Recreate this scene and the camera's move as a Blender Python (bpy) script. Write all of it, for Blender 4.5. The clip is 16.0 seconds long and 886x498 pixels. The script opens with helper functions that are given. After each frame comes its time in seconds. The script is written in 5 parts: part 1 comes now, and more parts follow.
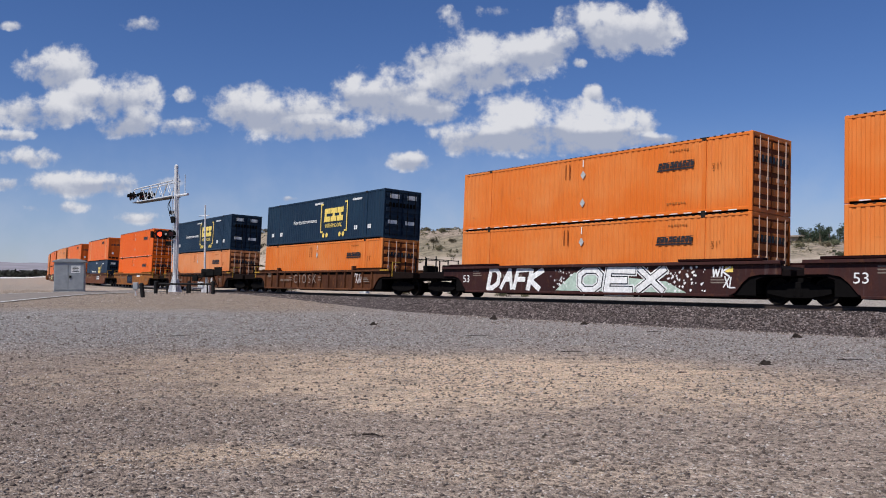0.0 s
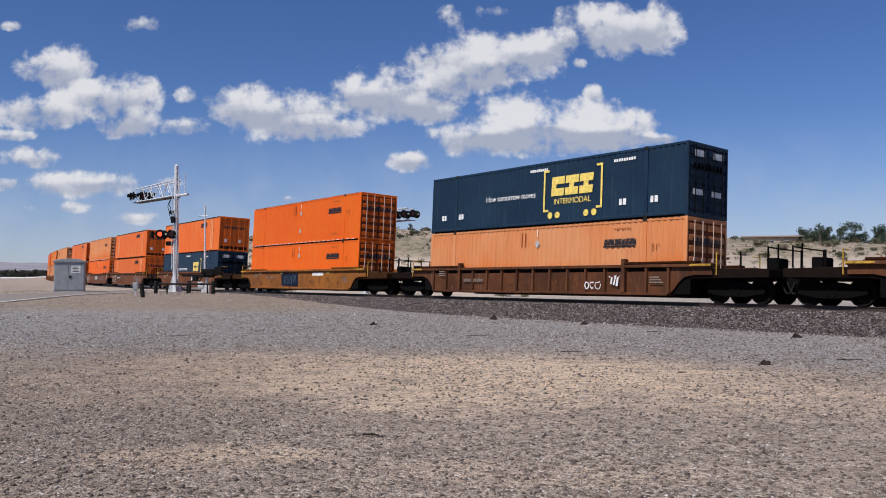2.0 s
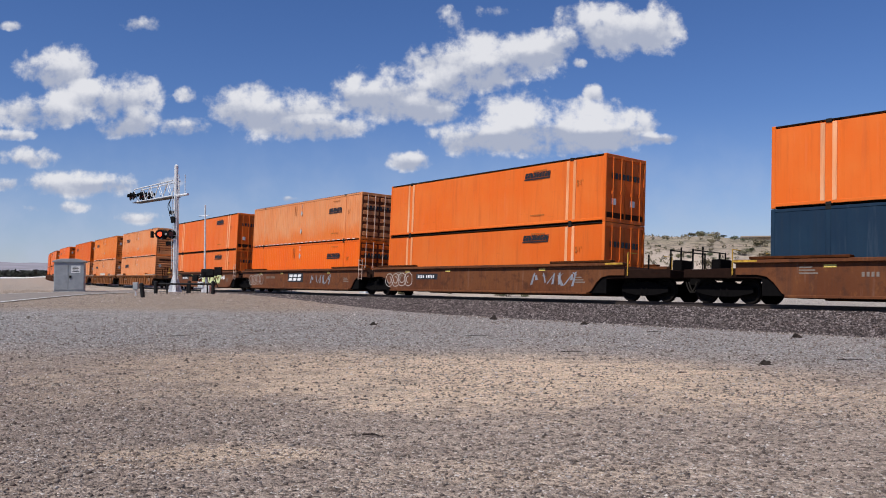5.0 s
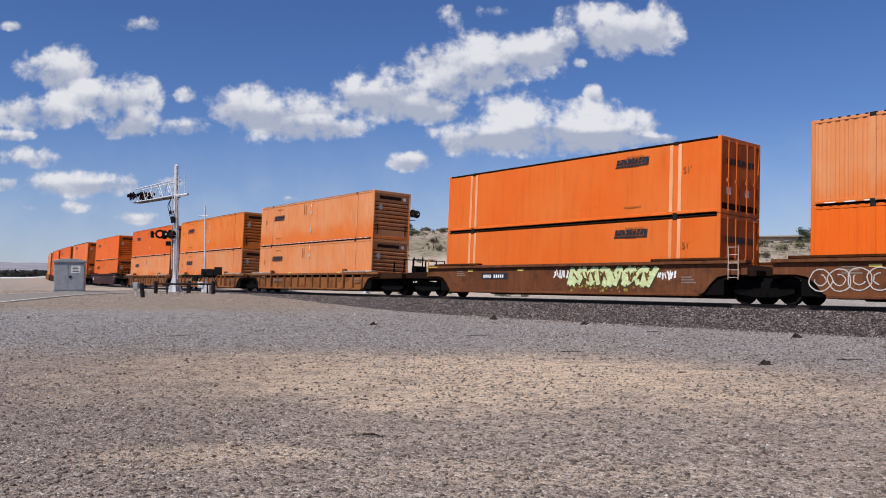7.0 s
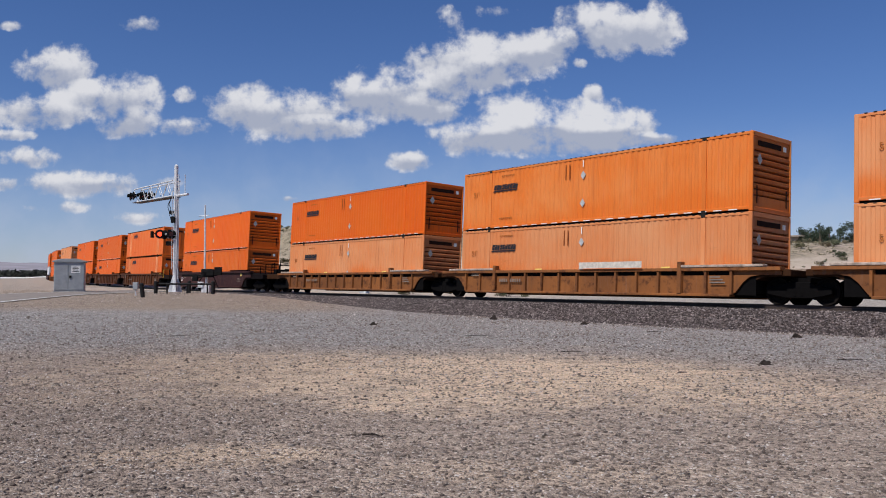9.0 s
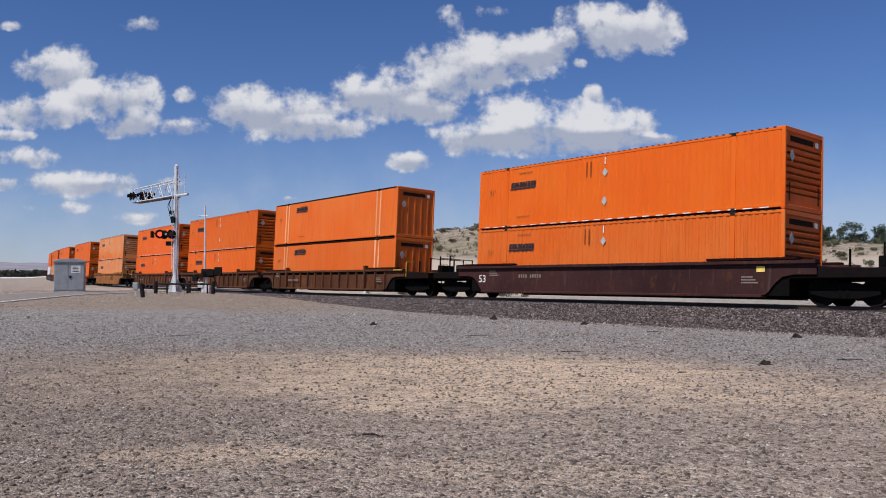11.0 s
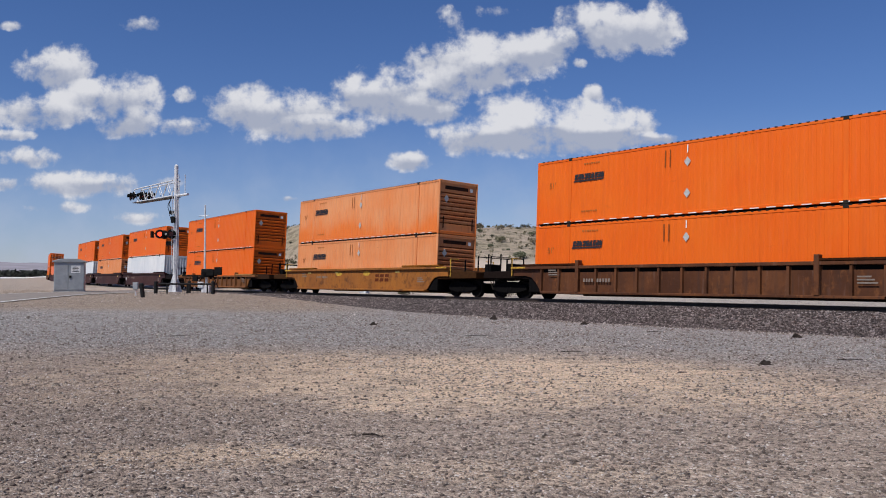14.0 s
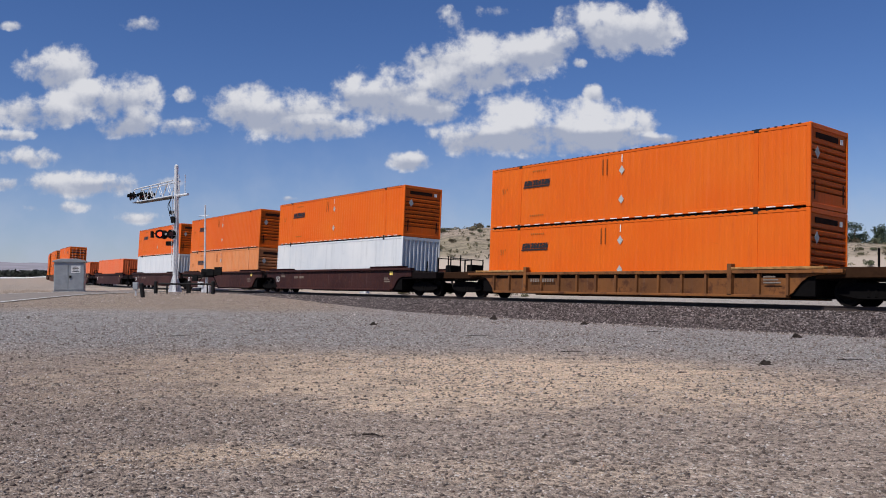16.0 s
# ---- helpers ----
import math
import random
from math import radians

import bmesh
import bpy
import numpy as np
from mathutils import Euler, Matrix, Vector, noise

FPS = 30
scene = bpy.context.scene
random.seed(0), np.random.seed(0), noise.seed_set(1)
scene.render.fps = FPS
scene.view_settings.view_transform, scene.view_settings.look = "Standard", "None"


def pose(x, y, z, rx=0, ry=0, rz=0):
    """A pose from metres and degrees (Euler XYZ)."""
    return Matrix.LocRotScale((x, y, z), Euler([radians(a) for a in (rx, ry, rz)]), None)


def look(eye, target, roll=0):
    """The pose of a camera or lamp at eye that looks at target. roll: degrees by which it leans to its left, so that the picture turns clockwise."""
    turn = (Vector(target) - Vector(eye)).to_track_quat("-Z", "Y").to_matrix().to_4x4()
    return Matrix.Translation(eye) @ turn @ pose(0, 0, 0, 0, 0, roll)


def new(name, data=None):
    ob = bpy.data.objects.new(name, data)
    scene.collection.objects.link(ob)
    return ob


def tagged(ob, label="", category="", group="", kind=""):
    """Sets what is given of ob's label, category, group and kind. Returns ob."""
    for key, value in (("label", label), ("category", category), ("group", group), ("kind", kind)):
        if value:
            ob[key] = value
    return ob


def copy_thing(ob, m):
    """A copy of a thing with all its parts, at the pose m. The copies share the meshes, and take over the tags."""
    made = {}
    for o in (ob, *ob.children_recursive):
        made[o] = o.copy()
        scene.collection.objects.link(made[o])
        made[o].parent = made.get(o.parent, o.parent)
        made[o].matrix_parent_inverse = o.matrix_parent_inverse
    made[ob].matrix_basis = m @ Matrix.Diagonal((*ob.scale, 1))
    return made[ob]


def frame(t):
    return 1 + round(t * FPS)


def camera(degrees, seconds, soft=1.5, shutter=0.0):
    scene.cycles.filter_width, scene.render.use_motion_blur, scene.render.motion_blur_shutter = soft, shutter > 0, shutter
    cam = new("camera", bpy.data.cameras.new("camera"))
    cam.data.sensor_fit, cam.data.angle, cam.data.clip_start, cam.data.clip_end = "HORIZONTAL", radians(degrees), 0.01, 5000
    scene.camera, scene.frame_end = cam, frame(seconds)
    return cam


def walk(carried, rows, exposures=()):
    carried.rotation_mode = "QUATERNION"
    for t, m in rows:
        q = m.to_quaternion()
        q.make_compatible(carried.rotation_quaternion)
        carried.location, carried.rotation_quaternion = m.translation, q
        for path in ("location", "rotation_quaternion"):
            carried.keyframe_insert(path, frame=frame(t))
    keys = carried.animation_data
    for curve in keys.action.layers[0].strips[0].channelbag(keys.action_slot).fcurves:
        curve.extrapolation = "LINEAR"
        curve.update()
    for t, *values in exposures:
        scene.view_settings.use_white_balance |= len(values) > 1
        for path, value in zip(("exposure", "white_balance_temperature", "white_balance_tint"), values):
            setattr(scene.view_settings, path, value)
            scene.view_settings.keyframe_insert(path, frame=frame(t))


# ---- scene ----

# ================= camera =================
EYE = (0.0, 0.0, 1.45)
cam = camera(56.09, 16.0, soft=1.0)
STILL = pose(*EYE, 92.126, 0, 0)
WHITE_POINT = (6350.0, 11.5)          # kelvin, tint
LEVELS = ((0.0, -.06), (3.0, 0.0), (7.0, .04), (9.0, -.07), (12.5, -.06), (16.0, -.09))     # the lens's own metering, in stops
walk(cam, [(0.0, STILL), (16.0, STILL)], exposures=[(t, e, *WHITE_POINT) for t, e in LEVELS])

# ================= daylight =================
SUN_AZ, SUN_EL = radians(227), radians(54)     # compass bearing from +Y, clockwise
sun_way = Vector((math.sin(SUN_AZ) * math.cos(SUN_EL), math.cos(SUN_AZ) * math.cos(SUN_EL), math.sin(SUN_EL)))
sun_data = bpy.data.lights.new("sun", "SUN")
sun_data.energy, sun_data.angle, sun_data.color = 5.0, radians(0.55), (1.0, 0.95, 0.88)
sun = new("sun", sun_data)
sun.matrix_world = look((0, 0, 60), Vector((0, 0, 60)) - sun_way)


class Net:
    """Short hand for building node trees."""

    def __init__(self, tree):
        self.t = tree
        tree.nodes.clear()

    def n(self, kind, **kw):
        nd = self.t.nodes.new(kind)
        for k, v in kw.items():
            if k == "operation":
                nd.operation = v
            elif k == "blend_type":
                nd.blend_type = v
            elif k == "data_type":
                nd.data_type = v
            elif k == "feature":
                nd.feature = v
        return nd

    def put(self, sock, v):
        if isinstance(v, bpy.types.NodeSocket):
            self.t.links.new(v, sock)
        else:
            sock.default_value = v

    def m(self, op, a, b=0.0, c=None, clamp=False):
        nd = self.n("ShaderNodeMath", operation=op)
        nd.use_clamp = clamp
        self.put(nd.inputs[0], a)
        self.put(nd.inputs[1], b)
        if c is not None:
            self.put(nd.inputs[2], c)
        return nd.outputs[0]

    def noise(self, vec, scale, detail=4.0, rough=0.55):
        nd = self.n("ShaderNodeTexNoise")
        self.put(nd.inputs["Vector"], vec)
        nd.inputs["Scale"].default_value = scale
        nd.inputs["Detail"].default_value = detail
        nd.inputs["Roughness"].default_value = rough
        return nd.outputs[0]

    def ramp(self, v, lo, hi, a=0.0, b=1.0):
        nd = self.n("ShaderNodeMapRange")
        nd.clamp = True
        nd.interpolation_type = "SMOOTHSTEP"
        self.put(nd.inputs[0], v)
        for k, x in zip((1, 2, 3, 4), (lo, hi, a, b)):
            nd.inputs[k].default_value = x
        return nd.outputs[0]

    def mix(self, f, a, b, blend="MIX"):
        nd = self.n("ShaderNodeMix", data_type="RGBA", blend_type=blend)
        self.put(nd.inputs[0], f)
        self.put(nd.inputs[6], a if isinstance(a, bpy.types.NodeSocket) else (*a, 1))
        self.put(nd.inputs[7], b if isinstance(b, bpy.types.NodeSocket) else (*b, 1))
        return nd.outputs[2]

    def scaled(self, vec, sx, sy, sz):
        nd = self.n("ShaderNodeVectorMath", operation="MULTIPLY")
        self.put(nd.inputs[0], vec)
        nd.inputs[1].default_value = (sx, sy, sz)
        return nd.outputs[0]

    def shifted(self, vec, v):
        nd = self.n("ShaderNodeVectorMath", operation="ADD")
        self.put(nd.inputs[0], vec)
        self.put(nd.inputs[1], v)
        return nd.outputs[0]


# clouds as (bearing tangent, elevation tangent, half width, half height, thickness)
CLOUDS = [
    (0.120, 0.172, 0.085, 0.022, 0.90), (0.060, 0.180, 0.045, 0.020, 0.90),
    (-0.470, 0.256, 0.041, 0.025, 1.00), (-0.389, 0.219, 0.041, 0.031, 1.00), (-0.375, 0.192, 0.031, 0.018, 1.00), (-0.396, 0.185, 0.027, 0.014, 0.80),
    (-0.482, 0.206, 0.063, 0.023, 0.90), (-0.314, 0.185, 0.033, 0.012, 0.80), (-0.311, 0.224, 0.015, 0.012, 0.35), (-0.235, 0.209, 0.044, 0.026, 1.00),
    (-0.181, 0.202, 0.065, 0.029, 1.00), (-0.153, 0.185, 0.056, 0.015, 1.00), (-0.099, 0.226, 0.034, 0.022, 1.00), (-0.058, 0.226, 0.058, 0.031, 1.00),
    (-0.016, 0.209, 0.041, 0.019, 1.00), (0.025, 0.264, 0.062, 0.031, 1.00), (0.086, 0.271, 0.055, 0.026, 1.00), (0.148, 0.292, 0.027, 0.017, 1.00),
    (0.203, 0.306, 0.055, 0.032, 1.00), (0.251, 0.307, 0.034, 0.030, 1.00), (0.038, 0.171, 0.055, 0.020, 0.90), (0.093, 0.192, 0.062, 0.031, 1.00),
    (0.161, 0.188, 0.068, 0.027, 1.00), (0.216, 0.185, 0.041, 0.023, 1.00), (0.250, 0.171, 0.036, 0.009, 0.80), (-0.040, 0.144, 0.023, 0.012, 1.00),
    (0.183, 0.226, 0.013, 0.010, 0.70), (-0.363, 0.311, 0.029, 0.011, 0.60), (-0.525, 0.309, 0.015, 0.007, 0.60), (-0.501, 0.147, 0.042, 0.014, 0.60),
    (-0.439, 0.116, 0.076, 0.016, 0.80), (-0.528, 0.116, 0.020, 0.010, 0.60), (-0.466, 0.087, 0.042, 0.008, 0.45), (-0.367, 0.074, 0.031, 0.008, 0.45),
    (0.008, 0.316, 0.019, 0.018, 0.35), (0.066, 0.327, 0.034, 0.010, 0.30), (-0.188, 0.098, 0.014, 0.004, 0.60), (-0.522, 0.175, 0.034, 0.007, 0.60),
    (0.165, 0.264, 0.010, 0.007, 0.50), (0.140, 0.176, 0.100, 0.022, 1.00), (0.115, 0.196, 0.060, 0.022, 1.00), (0.195, 0.176, 0.050, 0.020, 1.00), (0.262, 0.172, 0.026, 0.007, 0.80),
    (0.000, 0.236, 0.036, 0.024, 1.00), (0.050, 0.250, 0.040, 0.022, 0.90), (0.122, 0.281, 0.036, 0.022, 1.00), (-0.432, 0.226, 0.034, 0.018, 0.90), (-0.410, 0.118, 0.050, 0.012, 0.70), (-0.340, 0.118, 0.030, 0.008, 0.50)]


def sky():
    world = bpy.data.worlds.new("sky")
    scene.world = world
    world.use_nodes = True
    g = Net(world.node_tree)
    air = g.n("ShaderNodeTexSky")
    air.sky_type, air.sun_disc = "NISHITA", False
    air.sun_elevation, air.sun_rotation = SUN_EL, SUN_AZ
    air.altitude, air.air_density, air.dust_density, air.ozone_density = 900, 1.0, 0.25, 3.5
    way = g.n("ShaderNodeTexCoord").outputs["Generated"]
    sep = g.n("ShaderNodeSeparateXYZ")
    g.put(sep.inputs[0], way)
    y = g.m("MAXIMUM", g.m("ABSOLUTE", sep.outputs[1]), 0.05)
    u, v = g.m("DIVIDE", sep.outputs[0], y), g.m("DIVIDE", sep.outputs[2], y)
    com = g.n("ShaderNodeCombineXYZ")
    g.put(com.inputs[0], u)
    g.put(com.inputs[1], v)
    big = g.noise(com.outputs[0], 19, 4, 0.55)
    fine = g.noise(com.outputs[0], 52, 7, 0.62)
    top, lift = None, None
    for (cu, cv, a, b, thick) in CLOUDS:
        du = g.m("MULTIPLY", g.m("SUBTRACT", u, cu), 1 / (1.08 * a))
        dv = g.m("MULTIPLY", g.m("SUBTRACT", v, cv), 1 / (1.06 * b))
        d = g.m("SUBTRACT", thick + 0.12, g.m("ADD", g.m("MULTIPLY", du, du), g.m("MULTIPLY", dv, dv)))
        w = g.m("MAXIMUM", d, 0.0)
        top = d if top is None else g.m("SMOOTH_MAX", top, d, 0.3)
        up = g.m("MULTIPLY", w, dv)
        lift = up if lift is None else g.m("ADD", lift, up)
    ragged = g.m("ADD", g.m("MULTIPLY", g.m("SUBTRACT", big, 0.5), 3.8), g.m("MULTIPLY", g.m("SUBTRACT", fine, 0.5), 2.4))
    dens = g.m("ADD", g.m("MAXIMUM", top, -2.0), ragged)
    mask = g.ramp(dens, -0.25, 0.95)
    lit = g.m("ADD", g.m("MULTIPLY", lift, 1.5), g.m("ADD", g.m("MULTIPLY", g.m("SUBTRACT", big, 0.47), 2.0), g.m("MULTIPLY", g.m("SUBTRACT", fine, 0.5), 1.3)))
    cloud = g.mix(g.ramp(lit, -0.45, 0.75), (7.0, 7.6, 9.2), (13.2, 13.2, 13.4))
    # thin veil towards the horizon
    veil = g.ramp(v, 0.0, 0.22, 0.62, 0.0)
    veil = g.m("MULTIPLY", veil, g.ramp(big, 0.35, 0.7, 0.5, 1.0))
    deep = g.n("ShaderNodeHueSaturation")
    deep.inputs["Saturation"].default_value = 1.15
    g.put(deep.inputs["Color"], air.outputs[0])
    blue = g.mix(1.0, deep.outputs[0], (1.22, 1.22, 1.52), "MULTIPLY")
    base = g.mix(veil, blue, (7.6, 8.8, 11.2))
    col = g.mix(g.m("MULTIPLY", mask, 0.96), base, cloud)
    bg = g.n("ShaderNodeBackground")
    bg.inputs[1].default_value = 0.058
    g.put(bg.inputs[0], col)
    out = g.n("ShaderNodeOutputWorld")
    g.put(out.inputs[0], bg.outputs[0])


sky()

# ================= materials =================
MATS = {}


def material(name, build):
    if name not in MATS:
        mt = bpy.data.materials.new(name)
        mt.use_nodes = True
        g = Net(mt.node_tree)
        b = g.n("ShaderNodeBsdfPrincipled")
        o = g.n("ShaderNodeOutputMaterial")
        g.put(o.inputs[0], b.outputs[0])
        build(g, b)
        MATS[name] = mt
    return MATS[name]


def bump(g, b, height, strength, distance):
    nd = g.n("ShaderNodeBump")
    nd.inputs["Strength"].default_value, nd.inputs["Distance"].default_value = strength, distance
    g.put(nd.inputs["Height"], height)
    g.put(b.inputs["Normal"], nd.outputs[0])


def paint(name, col, worn, dirt=0.35, rough=0.5, streak=0.5, rust=0.0, fresh=None):
    """Sprayed steel: a base colour, a sun-faded tone, rain streaks, grime and rust."""

    def build(g, b):
        obj = g.n("ShaderNodeTexCoord").outputs["Object"]
        rnd = g.n("ShaderNodeObjectInfo").outputs["Random"]
        sh = g.n("ShaderNodeCombineXYZ")
        g.put(sh.inputs[0], g.m("MULTIPLY", rnd, 90.0))
        p = g.shifted(obj, sh.outputs[0])
        wide = g.noise(p, 0.35, 4)
        runs = g.noise(g.scaled(p, 5.0, 5.0, 0.35), 1.0, 5, 0.6)
        speck = g.noise(p, 14, 5, 0.7)
        c = g.mix(g.ramp(wide, 0.3, 0.72), col, worn)
        c = g.mix(g.m("MULTIPLY", g.ramp(runs, 0.50, 0.72), streak), c, tuple(x * 0.5 + 0.012 for x in col))
        c = g.mix(g.m("MULTIPLY", g.ramp(runs, 0.42, 0.28), streak * 0.35), c, tuple(x * 0.8 + 0.13 for x in worn))
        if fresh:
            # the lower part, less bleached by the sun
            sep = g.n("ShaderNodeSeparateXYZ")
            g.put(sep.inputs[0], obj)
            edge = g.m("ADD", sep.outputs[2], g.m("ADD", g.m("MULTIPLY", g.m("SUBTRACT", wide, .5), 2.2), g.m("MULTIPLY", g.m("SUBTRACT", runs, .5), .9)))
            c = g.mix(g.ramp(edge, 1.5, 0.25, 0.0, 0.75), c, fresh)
        c = g.mix(g.m("MULTIPLY", g.ramp(speck, 0.62, 0.8), dirt), c, (0.06, 0.045, 0.035))
        scuff = g.noise(g.scaled(p, 0.55, 0.55, 2.6), 1.6, 6, 0.7)
        c = g.mix(g.m("MULTIPLY", g.ramp(scuff, 0.63, 0.76), dirt * 1.3), c, tuple(v * .30 + .008 for v in col))
        if rust:
            r = g.noise(p, 2.3, 8, 0.68)
            c = g.mix(g.m("MULTIPLY", g.ramp(r, 0.5, 0.66), rust), c, (0.062, 0.022, 0.010))
            r2 = g.noise(g.scaled(p, 1.0, 1.0, 0.45), 3.7, 6, 0.7)
            c = g.mix(g.m("MULTIPLY", g.ramp(r2, 0.54, 0.68), rust * 0.8), c, (0.17, 0.062, 0.018))
        hs = g.n("ShaderNodeHueSaturation")
        g.put(hs.inputs["Color"], c)
        g.put(hs.inputs["Value"], g.m("ADD", 0.93, g.m("MULTIPLY", rnd, 0.13)))
        g.put(b.inputs["Base Color"], hs.outputs[0])
        g.put(b.inputs["Roughness"], g.ramp(speck, 0.3, 0.8, rough - 0.08, rough + 0.2))
        b.inputs["Specular IOR Level"].default_value = 0.22
        bump(g, b, g.m("ADD", wide, g.m("MULTIPLY", speck, 0.15)), 0.25, 0.02)

    return material(name, build)


def plain(name, col, rough=0.6, metal=0.0, vary=0.25, scale=6.0):
    def build(g, b):
        obj = g.n("ShaderNodeTexCoord").outputs["Object"]
        a = g.noise(obj, scale, 5, 0.6)
        d = g.noise(obj, scale * 7, 4, 0.6)
        f = g.m("ADD", g.m("MULTIPLY", a, 0.7), g.m("MULTIPLY", d, 0.3))
        c = g.mix(g.ramp(f, 0.3, 0.7), tuple(x * (1 - vary) for x in col), tuple(min(1, x * (1 + vary)) for x in col))
        g.put(b.inputs["Base Color"], c)
        g.put(b.inputs["Roughness"], g.ramp(d, 0.2, 0.8, max(rough - 0.12, 0.05), min(rough + 0.12, 1)))
        b.inputs["Metallic"].default_value = metal
        b.inputs["Specular IOR Level"].default_value = 0.5 if rough < 0.7 else 0.06
        bump(g, b, d, 0.2, 0.01)

    return material(name, build)


def glow(name, col, power):
    def build(g, b):
        b.inputs["Base Color"].default_value = (*col, 1)
        b.inputs["Emission Color"].default_value = (*col, 1)
        b.inputs["Emission Strength"].default_value = power

    return material(name, build)


def earth(name):
    """Desert ground: brown-grey gravel with sandy worn patches, blue-grey chippings, pale sand and dry scrub beyond the line."""

    def build(g, b):
        pos = g.n("ShaderNodeNewGeometry").outputs["Position"]
        sep = g.n("ShaderNodeSeparateXYZ")
        g.put(sep.inputs[0], pos)
        x, y = sep.outputs[0], sep.outputs[1]

        def cells(scale):
            vor = g.n("ShaderNodeTexVoronoi")
            g.put(vor.inputs["Vector"], pos)
            vor.inputs["Scale"].default_value = scale
            col = g.n("ShaderNodeSeparateColor")
            g.put(col.inputs[0], vor.outputs["Color"])
            return col.outputs[0], vor.outputs["Distance"]

        chip, chip_far = cells(52)
        stone, stone_far = cells(21)
        mid = g.noise(pos, 0.7, 7, 0.66)
        lumps = g.noise(pos, 3.2, 6, 0.72)
        fine = g.noise(pos, 12, 6, 0.75)
        grit = g.noise(pos, 70, 3, 0.7)
        shade = g.m("ADD", g.m("MULTIPLY", chip, 0.34), g.m("MULTIPLY", g.ramp(fine, 0.32, 0.68), 0.42))
        shade = g.m("ADD", shade, g.m("MULTIPLY", stone, 0.24))
        shade = g.m("ADD", g.m("MULTIPLY", g.m("SUBTRACT", shade, .5), 1.35), .5, clamp=True)
        sand = g.mix(shade, (0.55, 0.408, 0.280), (0.94, 0.730, 0.530))
        brown = g.mix(shade, (0.200, 0.153, 0.120), (0.64, 0.520, 0.422))
        blue = g.mix(shade, (0.150, 0.143, 0.138), (0.53, 0.508, 0.488))
        wob = g.m("SUBTRACT", mid, 0.5)

        def patch(cx, cy, rx, ry, skew=0.0):
            """One worn sandy patch, ragged at its rim."""
            du = g.m("MULTIPLY", g.m("SUBTRACT", x, cx), 1 / rx)
            dv = g.m("MULTIPLY", g.m("ADD", g.m("SUBTRACT", y, cy), g.m("MULTIPLY", g.m("SUBTRACT", x, cx), skew)), 1 / ry)
            d = g.m("ADD", g.m("MULTIPLY", du, du), g.m("MULTIPLY", dv, dv))
            d = g.m("ADD", g.m("SUBTRACT", 1.0, d), g.m("ADD", g.m("MULTIPLY", wob, 2.6), g.m("MULTIPLY", g.m("SUBTRACT", lumps, 0.5), 1.6)))
            return g.ramp(d, -0.35, 0.95)

        worn = patch(-0.3, 13.0, 6.4, 3.9, 0.18)
        for p, k in (((-2.0, 7.0, 1.1, 0.6), .75), ((5.2, 10.0, 2.6, 1.3), .45), ((-4.6, 10.6, 1.6, 1.1), .4), ((0.7, 6.4, 1.5, .5), .3)):
            worn = g.m("MAXIMUM", worn, g.m("MULTIPLY", patch(*p), k))
        # blue-grey chippings behind, coming nearer to the east
        rim = g.m("ADD", y, g.m("MAXIMUM", g.m("SUBTRACT", x, 3.0), 0.0))
        behind = g.ramp(g.m("ADD", rim, g.m("ADD", g.m("MULTIPLY", wob, 9.0), g.m("MULTIPLY", g.m("SUBTRACT", lumps, .5), 4.0))), 14.5, 20.5)
        c = g.mix(behind, brown, blue)
        c = g.mix(g.m("MULTIPLY", worn, 0.95), c, sand)
        c = g.mix(g.m("MULTIPLY", g.ramp(lumps, 0.47, 0.34), 0.42), c, (0.17, 0.13, 0.105))
        # the older, browner ground to the west
        old = g.m("MULTIPLY", g.ramp(g.m("ADD", x, g.m("MULTIPLY", wob, 5.0)), 0.5, -4.0), 0.40)
        c = g.mix(g.m("MULTIPLY", old, g.ramp(y, 20, 13)), c, (0.165, 0.125, 0.103))
        # sand by the road, and pale sand along the far side of the line
        away = g.m("MULTIPLY", g.ramp(g.m("ADD", y, g.m("MULTIPLY", wob, 5.0)), 32, 37), g.ramp(g.m("ADD", x, g.m("MULTIPLY", wob, 6.0)), 0.0, -8.0))
        c = g.mix(g.m("MULTIPLY", away, 0.85), c, g.mix(shade, (0.21, 0.158, 0.114), (0.44, 0.338, 0.252)))
        over = g.m("ADD", g.m("MULTIPLY", g.m("SUBTRACT", x, 0.4), .794), g.m("MULTIPLY", g.m("SUBTRACT", y, 42.8), .607))
        over = g.m("MULTIPLY", g.ramp(over, 3.0, 4.5), g.ramp(x, -24.0, -14.0))
        c = g.mix(g.m("MULTIPLY", over, 0.9), c, (0.44, 0.385, 0.33))
        blotch = g.noise(g.scaled(pos, 0.8, 1.3, 1.0), 2.1, 5, 0.6)
        c = g.mix(g.m("MULTIPLY", g.ramp(blotch, 0.50, 0.40), g.ramp(y, 60, 40, 0, .28)), c, (0.16, 0.125, 0.102))
        # single bright and dark chips
        c = g.mix(g.m("MULTIPLY", g.ramp(chip, 0.945, 0.965), 0.7), c, (0.72, 0.68, 0.63))
        c = g.mix(g.m("MULTIPLY", g.ramp(stone, 0.10, 0.06), 0.65), c, (0.075, 0.058, 0.048))
        c = g.mix(g.m("MULTIPLY", g.ramp(grit, 0.38, 0.30), 0.35), c, (0.09, 0.070, 0.058))
        # dry scrub tinges the far slopes
        tuft = g.noise(pos, 0.8, 8, 0.72)
        tint = g.noise(pos, 0.06, 4, 0.6)
        far_tone = g.mix(g.ramp(tint, 0.38, 0.62), (0.42, 0.335, 0.262), (0.31, 0.262, 0.180))
        far_tone = g.mix(g.ramp(tuft, 0.46, 0.57, 0.0, 0.7), far_tone, (0.115, 0.10, 0.065))
